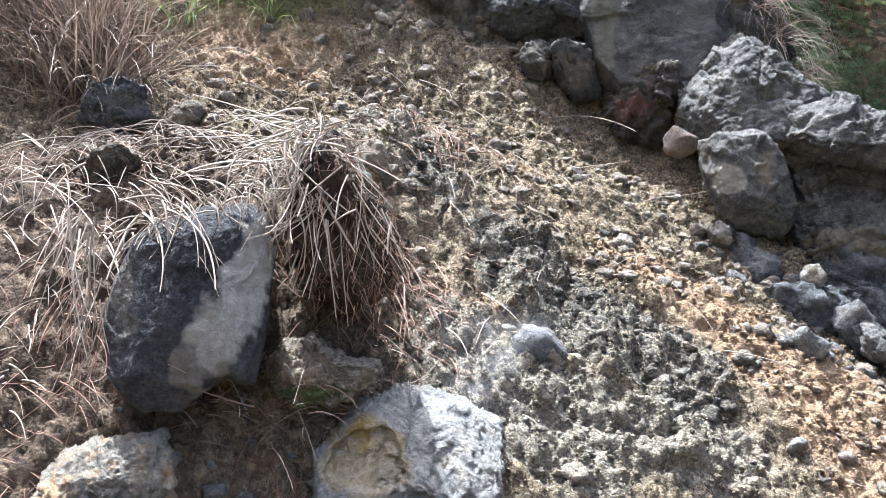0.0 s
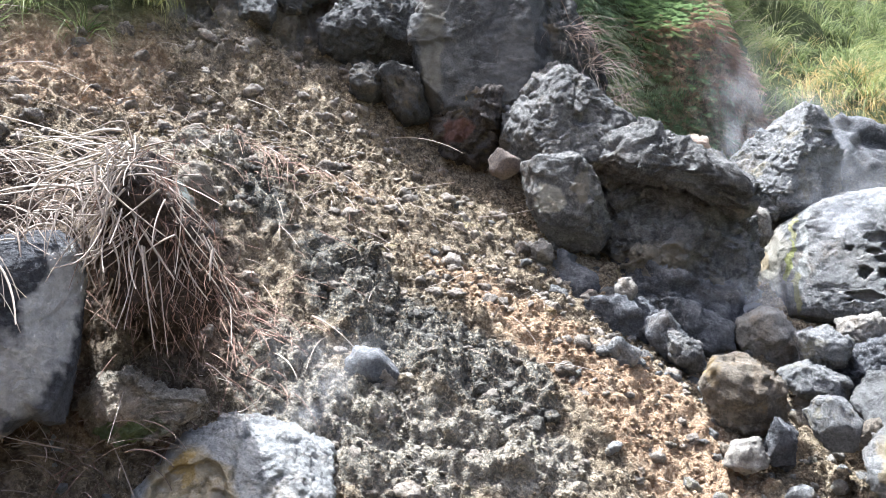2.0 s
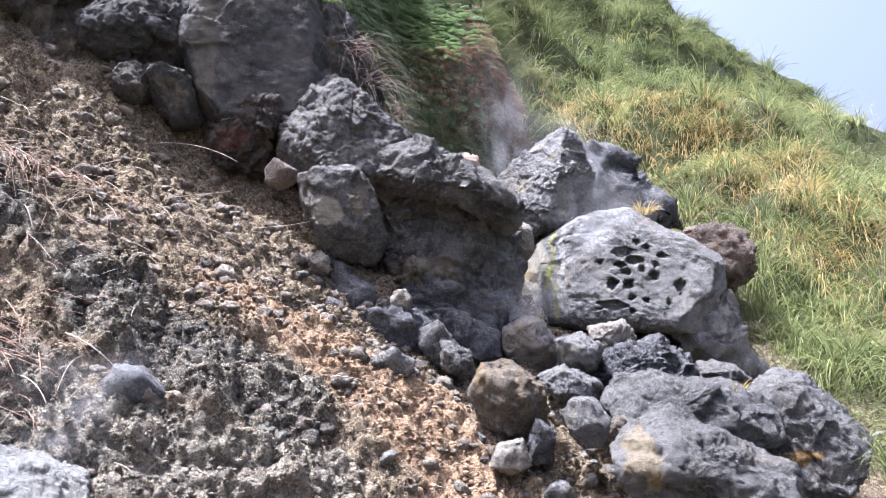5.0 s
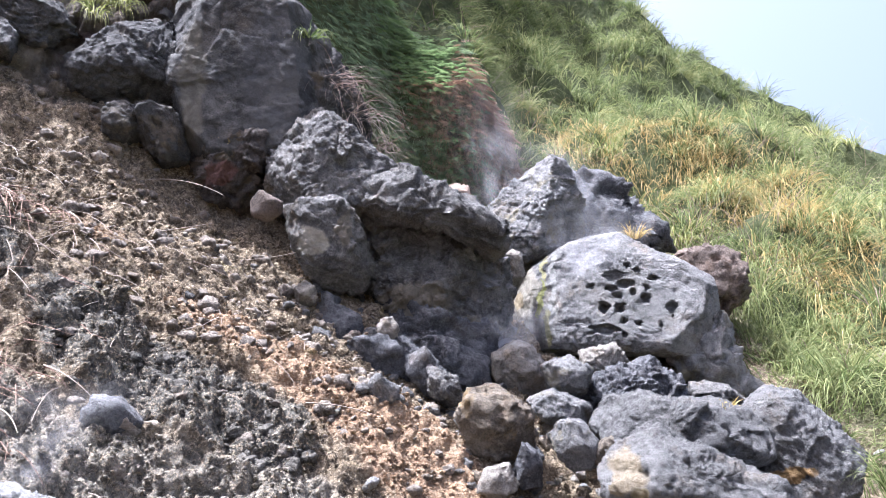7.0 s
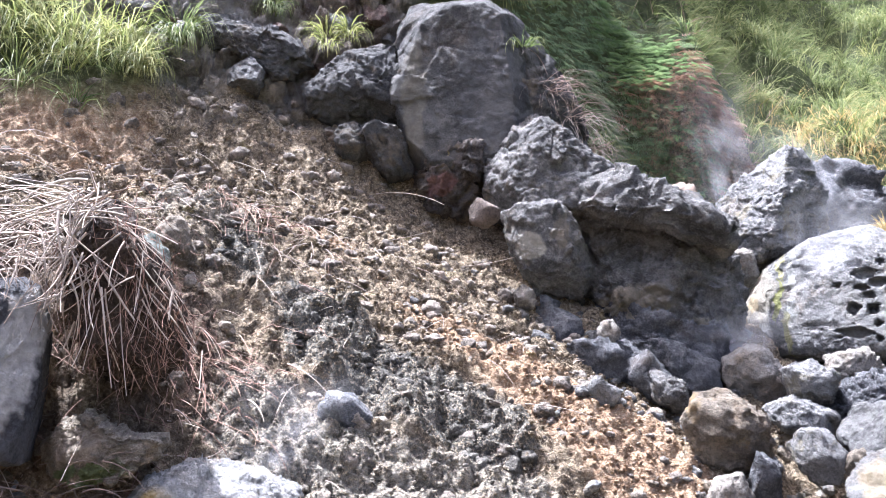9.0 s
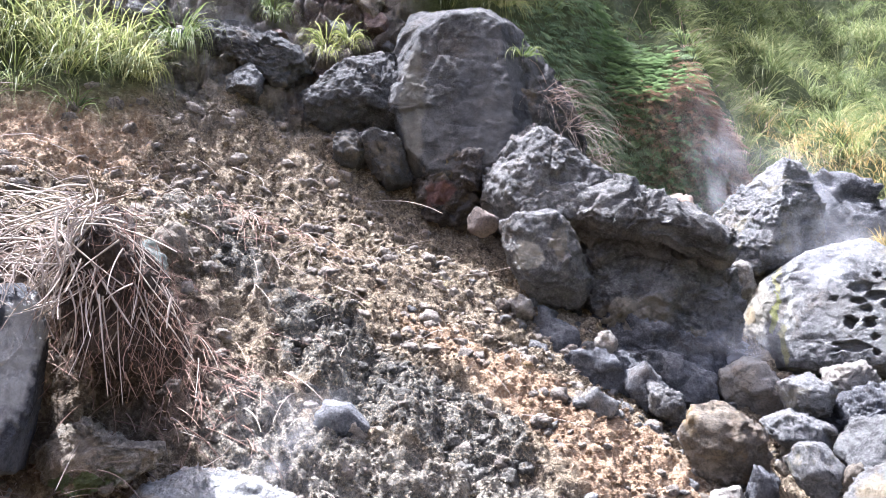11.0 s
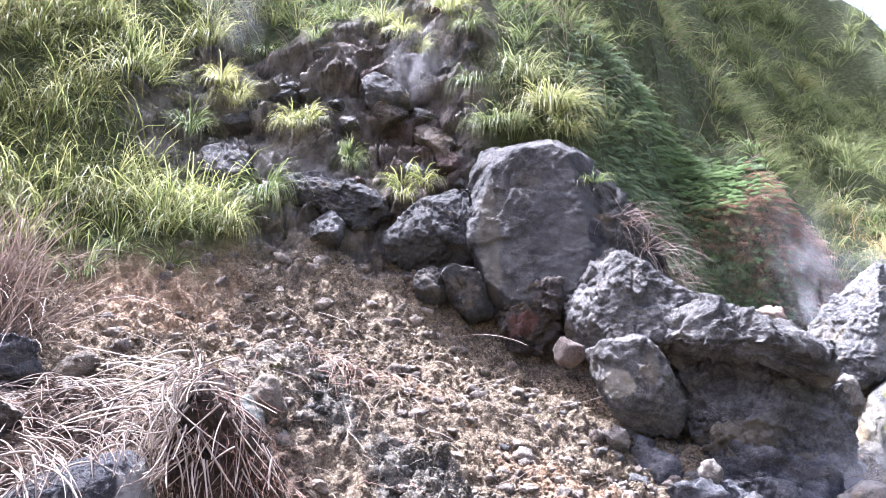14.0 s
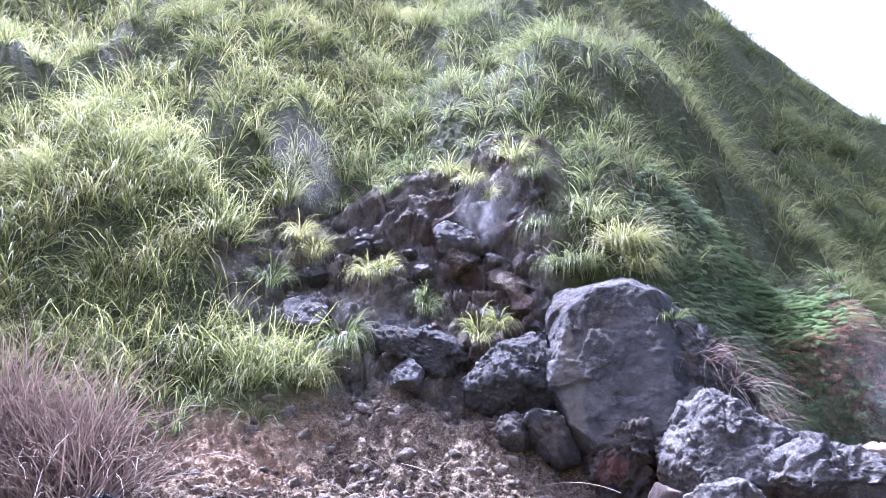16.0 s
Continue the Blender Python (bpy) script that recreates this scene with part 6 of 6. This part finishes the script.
def steam(foot, height, width, drift, amount, yaw, seed, label):
    """A rising wisp: three curling veils, thin at their edges and torn by eddies."""
    nu, nv = 36, 56
    u, v = (g.ravel() for g in np.meshgrid(np.linspace(-1, 1, nu), np.linspace(0, 1, nv)))
    quad = (np.arange(nv - 1)[:, None] * nu + np.arange(nu - 1)[None, :]).ravel()
    quads = np.stack([quad, quad + 1, quad + nu + 1, quad + nu], 1)
    verts, faces, thick = [], [], []
    for k in range(3):
        q = np.stack([u * 1.1, 2.4 * v, 0 * u + 3.1 * k + seed], 1)
        sway = vnoise(np.stack([1.7 * v, 0 * v, 0 * v + k + seed * 0.37], 1), seed)
        w = width * (0.45 + 0.75 * v) * (0.8 + 0.2 * k)
        x = u * w + drift[0] * v ** 1.3 + 0.35 * width * sway * v
        y = 0.5 * w * vnoise(q * 1.3, seed + 5) + drift[1] * v + (k - 1) * 0.25 * width
        z = height * v + 0.1 * height * vnoise(q * 0.9, seed + 8)
        eddy = np.clip(0.5 + 0.8 * fbm(q * np.array([2.2, 1.6, 1.0]) + 0.5 * vnoise(q * 2, seed + 2)[:, None], 3, 0.5, seed + 11), 0, 1)
        verts.append(np.stack([x, y, z], 1))
        faces.append(quads + k * nu * nv)
        thick.append(amount * np.clip(1 - u * u, 0, 1) ** 1.6 * step(0, 0.16, v) * (1 - step(0.3, 1.0, v)) * eddy)
    me = mesh_of("steam", np.concatenate(verts), np.concatenate(faces), STEAM)
    me.attributes.new("thick", "FLOAT", "POINT").data.foreach_set("value", np.concatenate(thick).astype(np.float32))
    ob = new("steam", me)
    ob.matrix_world = pose(*foot, 0, 0, yaw)
    return tagged(ob, label, "steam", kind="stuff")


steam((1.75, 5.95, 2.6), 1.1, 0.34, (-0.35, 0.1), 0.3, -17, 3, "white steam rising between the grey boulders")
steam((1.5, 5.0, 2.3), 0.55, 0.36, (0.05, 0.1), 0.18, -17, 4, "thin steam in front of the pitted boulder's top")
steam((0.85, 4.55, 1.68), 0.45, 0.3, (0.05, 0.1), 0.34, -10, 5, "white steam over the vent below the overhang")
steam((1.1, 6.2, 3.0), 1.3, 0.4, (-0.1, 0.1), 0.18, -10, 6, "steam drifting along the fern bank")
steam((-1.0, 2.85, 1.3), 0.45, 0.32, (0.1, 0.1), 0.1, 18, 7, "faint steam over the pale crust")
steam((-3.3, 5.2, 5.9), 1.4, 0.45, (-0.1, 0.15), 0.07, 32, 8, "steam rising from the bare hillside")
steam((-1.8, 5.5, 5.2), 0.9, 0.4, (0.2, 0.15), 0.16, 18, 9, "faint steam before the rock face")

# ---- ferns ----
def fern_patch(name, count, box, length, mat, seed, keep, label, pairs=8):
    rng = np.random.RandomState(seed)
    x, y = rng.uniform(box[0], box[1], count), rng.uniform(box[2], box[3], count)
    ok = rng.uniform(size=count) < keep(x, y)
    x, y = x[ok], y[ok]
    n = len(x)
    nrm = normal_of(x, y)
    a = rng.uniform(0, 2 * np.pi, n)
    way = nrm * 0.7 + np.stack([np.cos(a), np.sin(a), 0.35 + 0 * a], 1)
    way /= np.linalg.norm(way, axis=1)[:, None]
    ln = rng.uniform(0.6, 1.2, n) * length
    pos, cur = on_ground(x, y, 0.04), way.copy()
    roots, ways, lens = [], [], []
    for s in range(pairs):
        t = s / pairs
        cur[:, 2] -= 1.3 / pairs
        cur /= np.linalg.norm(cur, axis=1)[:, None]
        pos = pos + cur * (ln / pairs)[:, None]
        side = np.cross(cur, nrm)
        side /= np.linalg.norm(side, axis=1)[:, None] + 1e-9
        for sign in (-1, 1):
            roots.append(pos.copy())
            ways.append(side * sign + cur * 0.5 + rng.normal(size=(n, 3)) * 0.08)
            lens.append(ln * 0.42 * (1 - t) ** 0.8 * (0.5 + min(t * 3, 0.5)))
    root, wy, L = np.concatenate(roots), np.concatenate(ways), np.concatenate(lens)
    side = np.tile(way, (pairs * 2, 1))
    me = strips(name, root, wy, L, 0.2 * L + 0.003, rng.uniform(0.2, 0.7, len(L)), mat, 3, seed, side=side)
    return tagged(new(name, me), label, "fern", kind="stuff")


fern_patch("fern_bank", 12000, (-0.6, 1.4, 5.5, 8.4), 0.14, FERN, 901, lambda x, y: np.clip(blob(x, y, -0.05, 6.5, 0.36, 0.9, -12), 0, 1), "dark green ferns growing on the steep bank")
fern_patch("fern_face", 7500, (0.0, 1.5, 5.9, 6.7), 0.14, FERN, 904, lambda x, y: np.clip(blob(x, y, 0.6, 6.36, 0.5, 0.16), 0, 1), "dark green ferns hanging on the face of the bank")
fern_patch("bright_fern_bank", 3600, (0.0, 1.3, 6.4, 7.4), 0.17, FERN_BRIGHT, 903, lambda x, y: np.clip(1.3 * blob(x, y, 0.5, 6.85, 0.36, 0.25), 0, 1), "bright green ferns on a ledge of the bank")
fern_patch("dead_fern_bank", 5200, (0.3, 1.6, 6.3, 7.4), 0.15, FERN_BROWN, 902, lambda x, y: np.clip(blob(x, y, 0.85, 6.54, 0.38, 0.1) + blob(x, y, 1.12, 6.75, 0.18, 0.22), 0, 1), "brown withered ferns on the bank")
